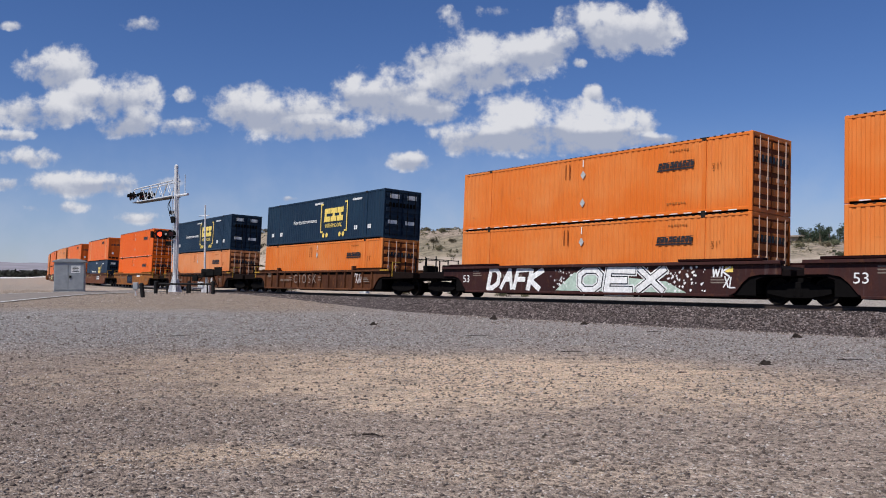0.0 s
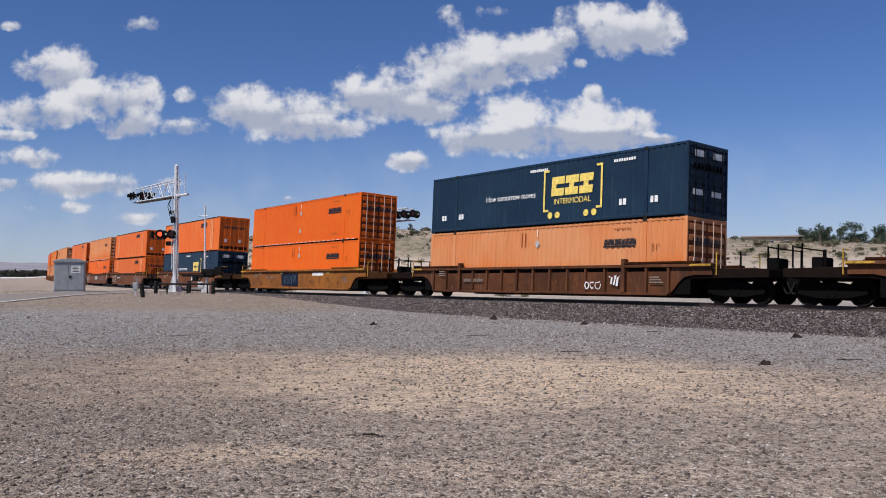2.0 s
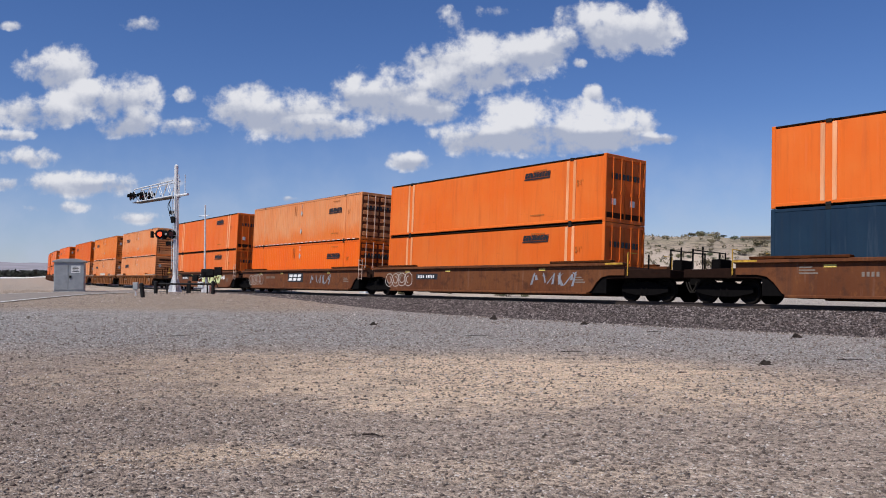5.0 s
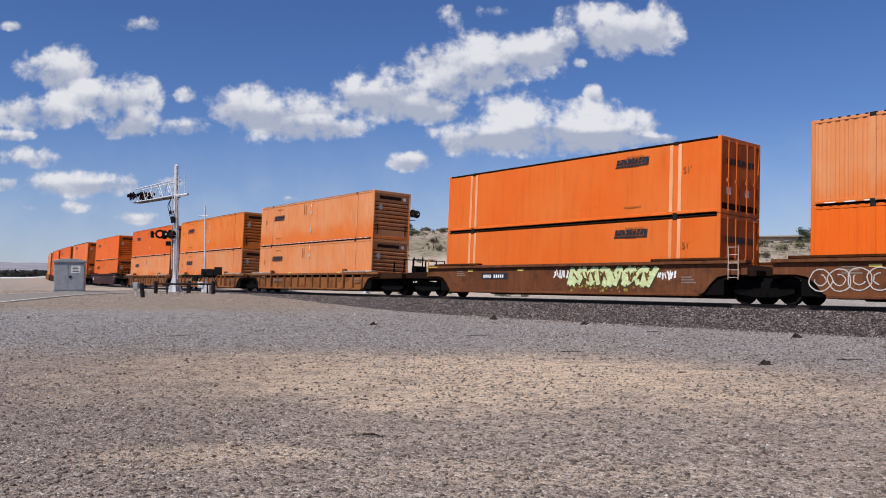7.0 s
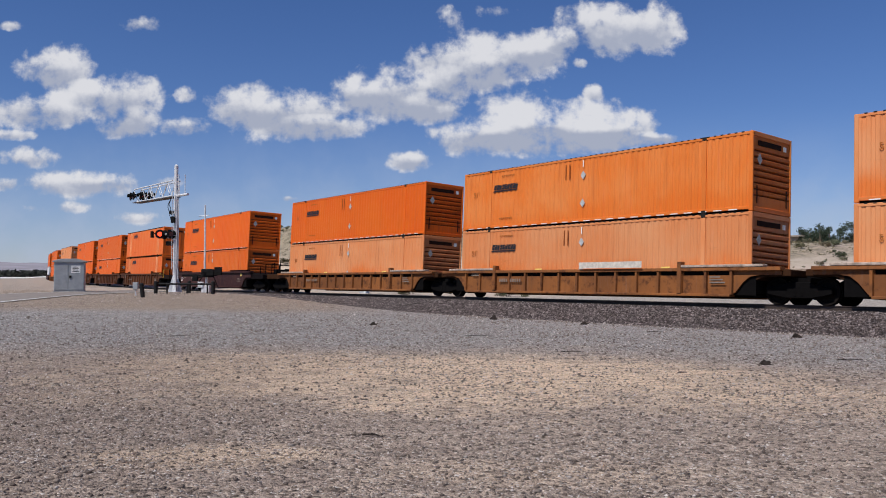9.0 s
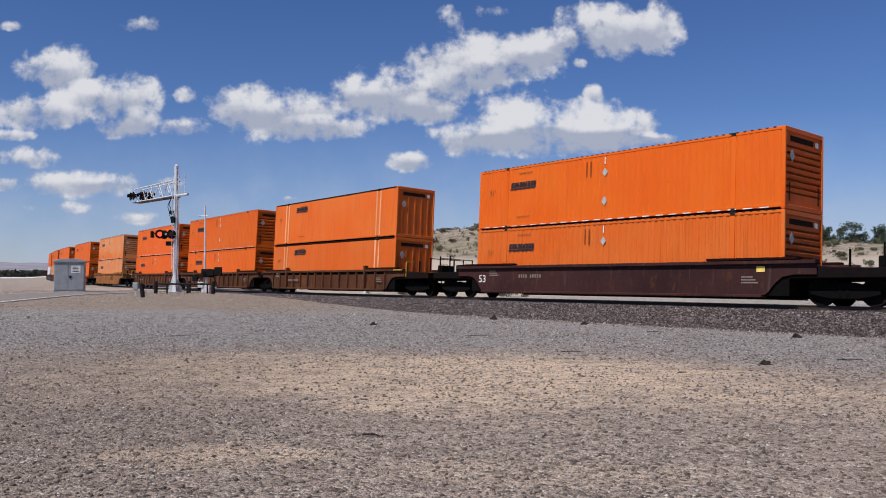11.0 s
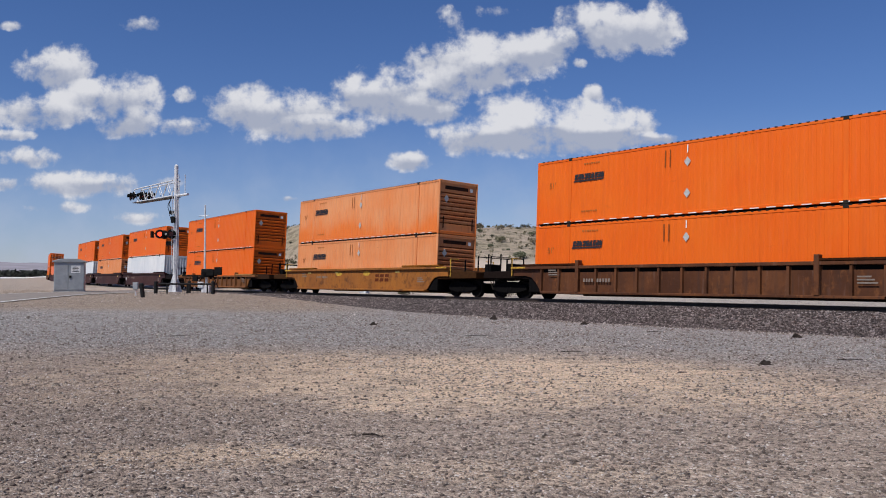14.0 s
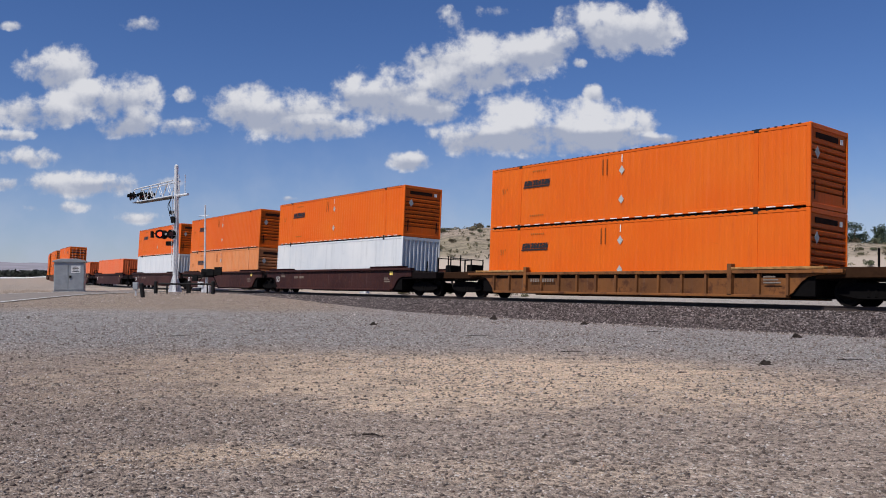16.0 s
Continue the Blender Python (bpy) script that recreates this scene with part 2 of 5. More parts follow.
        height_ = g.ramp(g.m("ADD", sep.outputs[2], g.m("MULTIPLY", g.m("SUBTRACT", tint, .5), 5.0)), 3.0, 5.2)
        far_tone = g.mix(height_, g.mix(g.ramp(x, -42.0, -22.0), (0.35, 0.297, 0.248), (0.52, 0.43, 0.345)), far_tone)
        c = g.mix(g.m("MULTIPLY", g.ramp(y, 62, 75), 0.92), c, far_tone)
        g.put(b.inputs["Base Color"], c)
        b.inputs["Roughness"].default_value = 0.95
        b.inputs["Specular IOR Level"].default_value = 0.1
        rise = g.m("ADD", g.m("MULTIPLY", fine, 0.8), g.m("MULTIPLY", lumps, 1.0))
        rise = g.m("ADD", rise, g.m("ADD", g.m("MULTIPLY", chip_far, -0.35), g.m("MULTIPLY", stone_far, -0.5)))
        bump(g, b, rise, 1.0, 0.065)

    return material(name, build)


def stones(name, lo, hi, rare=1.6):
    def build(g, b):
        isl = g.n("ShaderNodeNewGeometry").outputs["Random Per Island"]
        c = g.mix(g.m("POWER", isl, rare), lo, hi)
        pos = g.n("ShaderNodeNewGeometry").outputs["Position"]
        c = g.mix(g.m("MULTIPLY", g.noise(pos, 40, 3), 0.4), c, lo)
        g.put(b.inputs["Base Color"], c)
        b.inputs["Roughness"].default_value = 0.9

    return material(name, build)


def leaves(name, lo, hi):
    def build(g, b):
        isl = g.n("ShaderNodeNewGeometry").outputs["Random Per Island"]
        g.put(b.inputs["Base Color"], g.mix(isl, lo, hi))
        b.inputs["Roughness"].default_value = 0.8

    return material(name, build)


# ================= mesh helpers =================
class Sheet:
    """Gathers faces of one mesh."""

    def __init__(self):
        self.v, self.f = [], []

    def box(self, x0, x1, y0, y1, z0, z1):
        k = len(self.v)
        self.v += [(x, y, z) for z in (z0, z1) for y in (y0, y1) for x in (x0, x1)]
        self.f += [(k, k + 2, k + 3, k + 1), (k + 4, k + 5, k + 7, k + 6), (k, k + 1, k + 5, k + 4),
                   (k + 1, k + 3, k + 7, k + 5), (k + 3, k + 2, k + 6, k + 7), (k + 2, k, k + 4, k + 6)]
        return self

    def prism(self, poly, y0, y1, axis="y"):
        """A polygon in x-z pulled along y (or y-z along x, or x-y along z)."""
        k, n = len(self.v), len(poly)
        for d in (y0, y1):
            for a, c in poly:
                self.v.append((a, d, c) if axis == "y" else (d, a, c) if axis == "x" else (a, c, d))
        self.f += [tuple(range(k, k + n)), tuple(range(k + 2 * n - 1, k + n - 1, -1))]
        self.f += [(k + i, k + n + i, k + n + (i + 1) % n, k + (i + 1) % n) for i in range(n)]
        return self

    def rod(self, a, b, r, n=8, r2=None):
        a, b = Vector(a), Vector(b)
        q = (b - a).to_track_quat("Z", "Y")
        k = len(self.v)
        for p, rr in ((a, r), (b, r if r2 is None else r2)):
            for i in range(n):
                w = 2 * math.pi * i / n
                self.v.append(tuple(p + q @ Vector((rr * math.cos(w), rr * math.sin(w), 0))))
        self.f += [tuple(range(k + n - 1, k - 1, -1)), tuple(range(k + n, k + 2 * n))]
        self.f += [(k + i, k + (i + 1) % n, k + n + (i + 1) % n, k + n + i) for i in range(n)]
        return self

    def mesh(self, name, mat, bevel=0.0, smooth=False):
        me = bpy.data.meshes.new(name)
        me.from_pydata(self.v, [], self.f)
        bm = bmesh.new()
        bm.from_mesh(me)
        bmesh.ops.recalc_face_normals(bm, faces=bm.faces)
        if bevel:
            bmesh.ops.bevel(bm, geom=[e for e in bm.edges if e.calc_face_angle(0) > 0.5], offset=bevel, segments=1, affect="EDGES")
        bm.to_mesh(me)
        bm.free()
        if mat:
            me.materials.append(mat)
        if smooth:
            me.polygons.foreach_set("use_smooth", [True] * len(me.polygons))
        return me


def part(name, sheet, mat, parent, label="", bevel=0.0, smooth=False, at=None):
    me = sheet if isinstance(sheet, bpy.types.Mesh) else sheet.mesh(name, mat, bevel, smooth)
    ob = new(name, me)
    ob.parent = parent
    if at is not None:
        ob.matrix_basis = at
    if label:
        ob["label"] = label
    return ob


def thing(name, label, category, group="", at=None, kind=""):
    ob = new(name)
    ob.empty_display_size = 0.2
    if at is not None:
        ob.matrix_basis = at
    return tagged(ob, label, category, group, kind)


def words(text, size, mat, squeeze=1.0):
    """A mesh of the built-in font, standing in x-z, centred, facing -y."""
    cu = bpy.data.curves.new("words", "FONT")
    cu.body, cu.size, cu.align_x, cu.align_y, cu.extrude = text, size, "CENTER", "CENTER", 0.004
    ob = new("words", cu)
    me = bpy.data.meshes.new_from_object(ob.evaluated_get(bpy.context.evaluated_depsgraph_get()))
    bpy.data.objects.remove(ob)
    bpy.data.curves.remove(cu)
    me.transform(Matrix.Rotation(math.pi / 2, 4, "X") @ Matrix.Diagonal((squeeze, 1, 1, 1)))
    me.materials.clear()
    me.materials.append(mat)
    return me


# ================= the track's line =================
TRACK_V = 22.212                    # metres a second
KNOT_S = [-420, -320, -240, -200, -160, -120, -80, -40, 0, 40, 80, 480]
KNOT_H = [174.0, 168.0, 160.5, 156.2, 152.6, 149.6, 148.31, 146.02, 142.59, 139.41, 136.22, 136.22]
CANT = 2.82


def lay_line():
    s = np.arange(-620, 480.5, 0.5)
    h = np.radians(np.interp(s, KNOT_S, KNOT_H))
    mid = 0.5 * (h[1:] + h[:-1])
    x = np.concatenate([[0], np.cumsum(np.sin(mid) * 0.5)])
    y = np.concatenate([[0], np.cumsum(np.cos(mid) * 0.5)])
    x += 1.15 - np.interp(0, s, x)
    y += 42.189 - np.interp(0, s, y)
    # from the loads' near top edge to the middle between the rails
    x, y = x - np.cos(h) * 0.989, y + np.sin(h) * 0.989
    z = 0.556 + 0.003 * np.clip(-s - 40, 0, 160)
    return s, x, y, z, h


LS, LX, LY, LZ, LH = lay_line()


def on_line(s):
    return Vector((np.interp(s, LS, LX), np.interp(s, LS, LY), np.interp(s, LS, LZ)))


def rail_pose(s, half=8.0):
    """The pose of a body that stands on the rails with its middle at s: x along the way it goes, y away from the near side."""
    a, b = on_line(s - half), on_line(s + half)
    way = b - a
    mid = (a + b) / 2
    turn = Matrix.Rotation(math.atan2(way.y, way.x), 4, "Z") @ Matrix.Rotation(-math.atan2(way.z, way.xy.length), 4, "Y")
    return Matrix.Translation(mid) @ turn @ Matrix.Rotation(-radians(CANT), 4, "X")


def beside(x, y):
    """Signed distance from the line (positive on the far side) and the place along it, for arrays."""
    k = slice(400, 1500, 4)
    px, py, ph, ps = LX[k], LY[k], LH[k], LS[k]
    x, y = np.atleast_1d(x), np.atleast_1d(y)
    out, along = np.empty(len(x)), np.empty(len(x))
    for i in range(0, len(x), 4000):
        dx, dy = x[i:i + 4000, None] - px, y[i:i + 4000, None] - py
        j = np.argmin(dx * dx + dy * dy, axis=1)
        r = np.arange(len(j))
        out[i:i + 4000] = dx[r, j] * -np.cos(ph[j]) + dy[r, j] * np.sin(ph[j])
        along[i:i + 4000] = ps[j]
    return out, along


# ================= ground =================
def smooth(a, b, x):
    t = np.clip((x - a) / (b - a), 0, 1)
    return t * t * (3 - 2 * t)


def wave(x, y, f, seed):
    """Cheap smooth unevenness from a few sines."""
    r = np.random.RandomState(seed)
    out = 0
    for k in range(6):
        a, p = r.uniform(0, 2 * np.pi), r.uniform(0, 2 * np.pi)
        ff = f * r.uniform(0.6, 1.9)
        out = out + np.sin((x * np.cos(a) + y * np.sin(a)) * ff + p)
    return out / 6


def height(x, y):
    """The lie of the land, in metres above the gravel at the camera's feet."""
    d, s = beside(x, y)
    r = np.hypot(x, y)
    az = np.arctan2(x, np.maximum(y, 1e-3))
    bed = np.interp(s, LS, LZ)
    base = 0.02 * wave(x, y, 0.5, 3) + 0.05 * wave(x, y, 0.16, 4)
    # the yard rises to the crossing on the near side
    base = base + 0.62 * smooth(24, 52, y) * smooth(4, -14, x)
    z = base
    near_toe = np.where(d < 0, smooth(7.5, 3.2, -d), 1.0)
    z = z * (1 - near_toe) + near_toe * (bed - 0.72 + 0.60 * smooth(2, -16, x) * smooth(30, 48, y))
    far = smooth(4.0, 12.0, d)
    z = z + far * (0.25 + 0.1 * wave(x, y, 0.1, 5))
    # the scrub hill behind the line
    crest = np.interp(np.degrees(az), [-19, -13, -8, -2, 3, 7, 11, 15, 18, 22, 27, 34, 60], [0, 8.6, 9.2, 9.0, 9.6, 9.4, 8.6, 7.7, 7.4, 6.5, 6.4, 6.0, 5.0])
    up = smooth(72, 132, r) ** 0.8
    z = z + np.where(y > 0, up * crest * (1 + 0.10 * wave(x, y, 0.08, 6) + 0.05 * wave(x, y, 0.3, 8)), 0) * smooth(10, 30, d)
    # far plain creeping up to the west
    z = z + np.where(y > 0, smooth(-16, -20, np.degrees(az)) * smooth(90, 400, r) * 2.2, 0)
    return z


def build_ground():
    rad = np.concatenate([np.linspace(0.01, 3.4, 6), np.geomspace(4, 220, 230), np.geomspace(230, 4500, 30)])
    ang = np.concatenate([np.radians(np.linspace(-36, 36, 300)), np.radians(np.linspace(40, 320, 71))])
    A, R = np.meshgrid(ang, rad)
    x, y = (R * np.sin(A)).ravel(), (R * np.cos(A)).ravel()
    z = height(x, y)
    n, m = len(ang), len(rad)
    i, j = np.meshgrid(np.arange(n), np.arange(m - 1))
    i, j = i.ravel(), j.ravel()
    a, b = j * n + i, j * n + (i + 1) % n
    faces = np.stack([a, a + n, b + n, b], 1).tolist() + [tuple(range(n))]
    me = bpy.data.meshes.new("ground")
    me.from_pydata(np.stack([x, y, z], 1).tolist(), [], faces)
    me.materials.append(earth("desert_ground"))
    me.polygons.foreach_set("use_smooth", [True] * len(me.polygons))
    tagged(new("ground", me), "dusty grey gravel and tan sand rising to scrub hills", "ground", kind="structure")


build_ground()


def sweep(profile, s0, s1, step):
    """A cross-section (across, up) pulled along the line, tilted with the rails."""
    sh = Sheet()
    ss = np.arange(s0, s1 + step / 2, step)
    n = len(profile)
    for s in ss:
        m = rail_pose(s, 0.5)
        sh.v += [tuple(m @ Vector((0, a, c))) for a, c in profile]
    for i in range(len(ss) - 1):
        for j in range(n - 1):
            k = i * n + j
            sh.f.append((k, k + n, k + n + 1, k + 1))
    return sh


def ballast_mat():
    def build(g, b):
        pos = g.n("ShaderNodeNewGeometry").outputs["Position"]
        vor = g.n("ShaderNodeTexVoronoi")
        g.put(vor.inputs["Vector"], pos)
        vor.inputs["Scale"].default_value = 17
        sep = g.n("ShaderNodeSeparateColor")
        g.put(sep.inputs[0], vor.outputs["Color"])
        c = g.mix(sep.outputs[0], (0.05, 0.038, 0.036), (0.20, 0.165, 0.155))
        c = g.mix(g.ramp(g.noise(pos, 0.5, 4), 0.4, 0.7, 0, 0.5), c, (0.10, 0.07, 0.062))
        g.put(b.inputs["Base Color"], c)
        b.inputs["Roughness"].default_value = 0.92
        bump(g, b, vor.outputs["Distance"], 1.0, 0.04)

    return material("crushed_stone", build)


def build_track():
    bed = sweep([(-4.9, -0.98), (-4.0, -0.72), (-3.0, -0.42), (-2.0, -0.24), (-1.5, -0.2), (1.5, -0.2), (2.0, -0.24), (3.2, -0.55), (4.6, -0.95)], -330, 90, 2.0)
    tagged(part("ballast", bed, ballast_mat(), None, smooth=True), "dark crushed-stone ballast shoulder under the rails", "ballast", kind="structure")
    track = thing("railway_track", "worn steel rails on ties sunk in ballast", "railway track", kind="structure")
    steel = plain("rail_steel", (0.045, 0.032, 0.026), 0.6, 0.4)
    for side in (-0.755, 0.755):
        prof = [(-.07, -.17), (-.07, -.15), (-.012, -.13), (-.012, -.05), (-.037, -.035), (-.037, 0), (.037, 0), (.037, -.035), (.012, -.05), (.012, -.13), (.07, -.15), (.07, -.17)]
        part("rail", sweep([(a + side, c) for a, c in prof], -330, 90, 2.0), steel, track)
    tie = Sheet().box(-.11, .11, -1.3, 1.3, -.33, -.165).mesh("tie", plain("tie_wood", (0.10, 0.075, 0.055), 0.9))
    for i in range(240):
        s = -90 + i * 0.53
        part("tie", tie, None, track, at=rail_pose(s, 0.5))


build_track()

# ================= the train =================
CL, CW, CH = 16.15, 2.59, 2.896        # a 53-foot container

BRIGHT = ("bright orange", (0.69, 0.105, 0.003), (0.70, 0.128, 0.006))
MIDTONE = ("orange", (0.66, 0.115, 0.008), (0.66, 0.148, 0.021))
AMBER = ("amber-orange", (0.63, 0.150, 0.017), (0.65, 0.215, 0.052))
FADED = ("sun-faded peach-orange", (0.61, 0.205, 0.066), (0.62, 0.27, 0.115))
DEEP = ("deep orange", (0.65, 0.103, 0.003), (0.66, 0.125, 0.006))
NAVY = ("navy blue", (0.006, 0.020, 0.042), (0.010, 0.030, 0.055))
WHITE = ("pale grey-white", (0.55, 0.58, 0.60), (0.66, 0.67, 0.66))
RED = ("red-orange", (0.72, 0.13, 0.03), (0.70, 0.17, 0.06))


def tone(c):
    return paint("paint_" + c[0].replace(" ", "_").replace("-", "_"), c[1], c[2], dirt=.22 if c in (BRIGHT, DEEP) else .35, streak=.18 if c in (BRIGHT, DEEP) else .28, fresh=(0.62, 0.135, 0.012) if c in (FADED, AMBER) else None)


BLACK = plain("black_lettering", (0.012, 0.012, 0.014), 0.55)
GREY_DIAMOND = plain("silver_placard", (0.38, 0.38, 0.37), 0.6)
PALE = plain("white_lettering", (0.72, 0.72, 0.70), 0.6)
YELLOW = plain("yellow_lettering", (0.75, 0.56, 0.12), 0.55)
DULL_YELLOW = plain("chipped_yellow_paint", (0.42, 0.25, 0.04), 0.75, 0, .5)
STEEL = plain("lock_rod_steel", (0.50, 0.36, 0.28), 0.6)
# greasy black iron, and the shade painted at chord slots and wheel arches
GRIME_AND_SHADE = plain("grimy_iron_and_shade_black", (0.0045, 0.004, 0.004), 0.9)
DARKRUBBER = plain("seam_rubber", (0.02, 0.018, 0.016), 0.8)


def ribbed_side(y, period, depth, x0, x1, z0, z1):
    """A folded sheet: upright trapezoid ribs along the length."""
    sh = Sheet()
    n = int((x1 - x0) / period)
    xs = []
    for i in range(n):
        a = x0 + (x1 - x0) * i / n
        p = (x1 - x0) / n
        xs += [(a, 0), (a + p * 0.42, 0), (a + p * 0.54, depth), (a + p * 0.88, depth)]
    xs.append((x1, 0))
    sgn = 1 if y < 0 else -1
    for x, d in xs:
        sh.v += [(x, y + sgn * d, z0), (x, y + sgn * d, z1)]
    for i in range(len(xs) - 1):
        k = 2 * i
        sh.f.append((k, k + 2, k + 3, k + 1))
    return sh


def brand_bars(width, tall, slant=0.15):
    """A block mark: leaning bars over an underline."""
    sh = Sheet()
    n, gap = 9, 0.15
    step = width / n
    lean = tall * slant
    for i in range(n):
        x, w = -width / 2 + i * step, step * (1 - gap)
        h0, h1, hm = tall * .10, tall * .84, tall * (.40 + .14 * (i % 3))
        # each block has one notch, on alternate sides
        sh.prism([(x, h0), (x + w, h0), (x + w + lean * .4, hm), (x + lean * .4, hm)], -0.006, 0.0)
        sh.prism([(x + lean * .5, hm + .035), (x + w + lean * .5, hm + .035), (x + w + lean, h1), (x + lean, h1)], -0.006, 0.0)
        k = x + lean * .4 + (w * .55 if i % 2 else 0)
        sh.prism([(k, hm), (k + w * .45, hm), (k + w * .45 + .008, hm + .035), (k + .008, hm + .035)], -0.006, 0.0)
    sh.prism([(-width / 2 - 0.05, -tall * 0.20), (width / 2 - 0.06, -tall * 0.20), (width / 2 - .02, 0), (-width / 2 - .02, 0)], -0.006, 0.0)
    return sh


def block_mark(size, count=3):
    """Heavy leaning blocks, each with a slot."""
    sh = Sheet()
    w, h = size * 0.98, size / 2
    for i in range(count):
        x = (i - count / 2) * w
        k = w * .9
        sh.prism([(x, -h), (x + k, -h), (x + k + .04, -h * .22), (x + .02, -h * .22)], -.006, 0)
        sh.prism([(x + .02, h * .22), (x + k + .04, h * .22), (x + k + .08, h), (x + .06, h)], -.006, 0)
        m = x + (.02 if i == 0 else k * .33)
        sh.prism([(m, -h * .22), (m + k * .36, -h * .22), (m + k * .36 + .02, h * .22), (m + .02, h * .22)], -.006, 0)
    return sh


def make_container(style, nose, colour, mark):
    """style: ribbed, banded or smooth sides; nose: what the leading end shows (doors or slats)."""
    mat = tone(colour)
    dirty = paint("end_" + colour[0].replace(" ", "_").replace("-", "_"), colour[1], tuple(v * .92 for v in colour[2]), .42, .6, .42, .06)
    what = {"ribbed": "corrugated", "banded": "smooth-sided", "smooth": "smooth-sided"}[style]
    c = thing("shipping_container", f"{colour[0]} {what} 53-foot steel shipping container on a well car", "shipping container", "containers on the train")
    L2, W2 = CL / 2, CW / 2
    for y in (-W2 + 0.012, W2 - 0.012):
        if style == "ribbed":
            sh = ribbed_side(y, 0.29, 0.012 if colour in (BRIGHT, DEEP) else 0.028, -L2 + 0.1, L2 - 0.1, 0.14, CH - 0.1)
        elif style == "banded":
            sh = ribbed_side(y, 1.16, 0.014, -L2 + 0.1, L2 - 0.1, 0.14, CH - 0.1)
        else:
            sh = ribbed_side(y, 0.62, 0.006, -L2 + 0.1, L2 - 0.1, 0.14, CH - 0.1)
        part("side_panel", sh, mat, c)
        edge = y / abs(y)
        lo, hi = sorted((edge * (W2 - 0.09), edge * W2))
        part("bottom_rail", Sheet().box(-L2 + .14, L2 - .14, lo, hi, 0.065, 0.18), mat, c, bevel=0.012)
        part("top_rail", Sheet().box(-L2 + .14, L2 - .14, lo, hi, CH - (.045 if style == "banded" else .12), CH - 0.012), DARKRUBBER if style == "banded" else mat, c, bevel=0.012)
        for x in (-L2 + .08, L2 - .08):
            part("corner_post", Sheet().box(x - .08, x + .08, lo + edge * .004, hi + edge * .004, 0.0, CH), mat, c, bevel=0.02)
        # lifting posts at the forty-foot marks
        for x in (-6.06, 6.06):
            pm = paint("pale_worn_post", (0.72, 0.27, 0.10), (0.74, 0.42, 0.24)) if style == "banded" else mat
            if style == "banded":
                lo2, hi2 = sorted((edge * (W2 - 0.05), edge * (W2 + 0.006)))
                for k in (-0.2, 0.2):
                    part("lifting_post", Sheet().box(x + k - .08, x + k + .08, lo2, hi2, 0.16, CH - .12), pm, c, "pale worn lifting post", bevel=0.01)
            else:
                part("lifting_post", Sheet().box(x - .09, x + .09, lo, hi, 0.16, CH - .12), pm, c, bevel=0.01)
            lo3, hi3 = sorted((edge * (W2 - 0.16), edge * (W2 + 0.012)))
            part("corner_casting", Sheet().box(x - .1, x + .1, lo3, hi3, CH - .13, CH + 0.006), DARKRUBBER, c, "dark steel lifting casting", bevel=0.015)
            part("corner_casting", Sheet().box(x - .1, x + .1, lo3, hi3, -0.004, 0.13), DARKRUBBER, c, "dark steel lifting casting", bevel=0.015)
    part("roof", Sheet().box(-L2 + .1, L2 - .1, -W2 + .05, W2 - .05, CH - .05, CH - .02), mat, c)
    part("floor", Sheet().box(-L2 + .1, L2 - .1, -W2 + .14, W2 - .14, 0.004, .14), GRIME_AND_SHADE, c)
    part("end_panel", Sheet().box(-L2 + .02, -L2 + .07, -W2 + .08, W2 - .08, .05, CH - .05), mat, c)
    # leading end
    x = L2
    if nose == "doors":
        for y0, y1 in ((-W2 + .1, -0.015), (0.015, W2 - .1)):  # door leaves
            sh = Sheet().box(x - .10, x - .065, y0, y1, .1, CH - .1)
            flat = style == "banded"
            # ridged doors: shade between the ridges is in this dark, grimy paint
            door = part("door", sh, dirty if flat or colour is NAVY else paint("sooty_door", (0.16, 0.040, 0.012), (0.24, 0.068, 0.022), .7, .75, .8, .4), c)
            if flat:
                part("door_seal", Sheet().box(x - .065, x - .045, y0 + .05, y1 - .05, .16, .42), plain("sooty_strap", (0.030, 0.014, 0.009), .85), door, "grimy foot of the door")
                part("placard", Sheet().box(x - .06, x - .05, y0 + .35, y0 + .62, .75, 1.02), PALE, door, "data placard")
            else:
                for z in (0.37, 0.80, 1.23, 1.66, 2.09, 2.52):
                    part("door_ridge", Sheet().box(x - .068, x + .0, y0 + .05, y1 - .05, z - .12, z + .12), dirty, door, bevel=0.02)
            for k in (0.28, 0.72):
                y = y0 + (y1 - y0) * k
                part("lock_rod", Sheet().rod((x + .03, y, .12), (x + .03, y, CH - .12), .02, 6).box(x - .02, x + .045, y - .05, y + .05, 1.2, 1.32), GRIME_AND_SHADE if colour is NAVY else dirty if flat else STEEL, door, "steel lock rod")
            if colour is not NAVY:
                continue
            pm = PALE
            part("placard", Sheet().box(x + .002, x + .008, y0 + .3, y1 - .25, 2.35, 2.6), pm, door, "data placard")
            part("placard", Sheet().box(x + .002, x + .008, y0 + .2, y1 - .35, .85, 1.07), pm, door, "data placard")
        sh = Sheet()
        for i in range(8):
            y = -0.95 + i * .24
            sh.box(x + .002, x + .008, y, y + .16, 1.85, 2.1)
        part("end_lettering", sh, BLACK if colour is not NAVY else GRIME_AND_SHADE, c, "block mark in black bars")
    elif nose == "ribs":
        sh = Sheet()
        for i in range(9):
            y = -W2 + .12 + i * .262
            sh.v += [(x - .09, y, .1), (x - .09, y, CH - .1), (x - .09, y + .1, .1), (x - .09, y + .1, CH - .1), (x - .015, y + .14, .1), (x - .015, y + .14, CH - .1), (x - .015, y + .22, .1), (x - .015, y + .22, CH - .1)]
        for k in range(0, len(sh.v) - 2, 2):
            sh.f.append((k, k + 2, k + 3, k + 1))
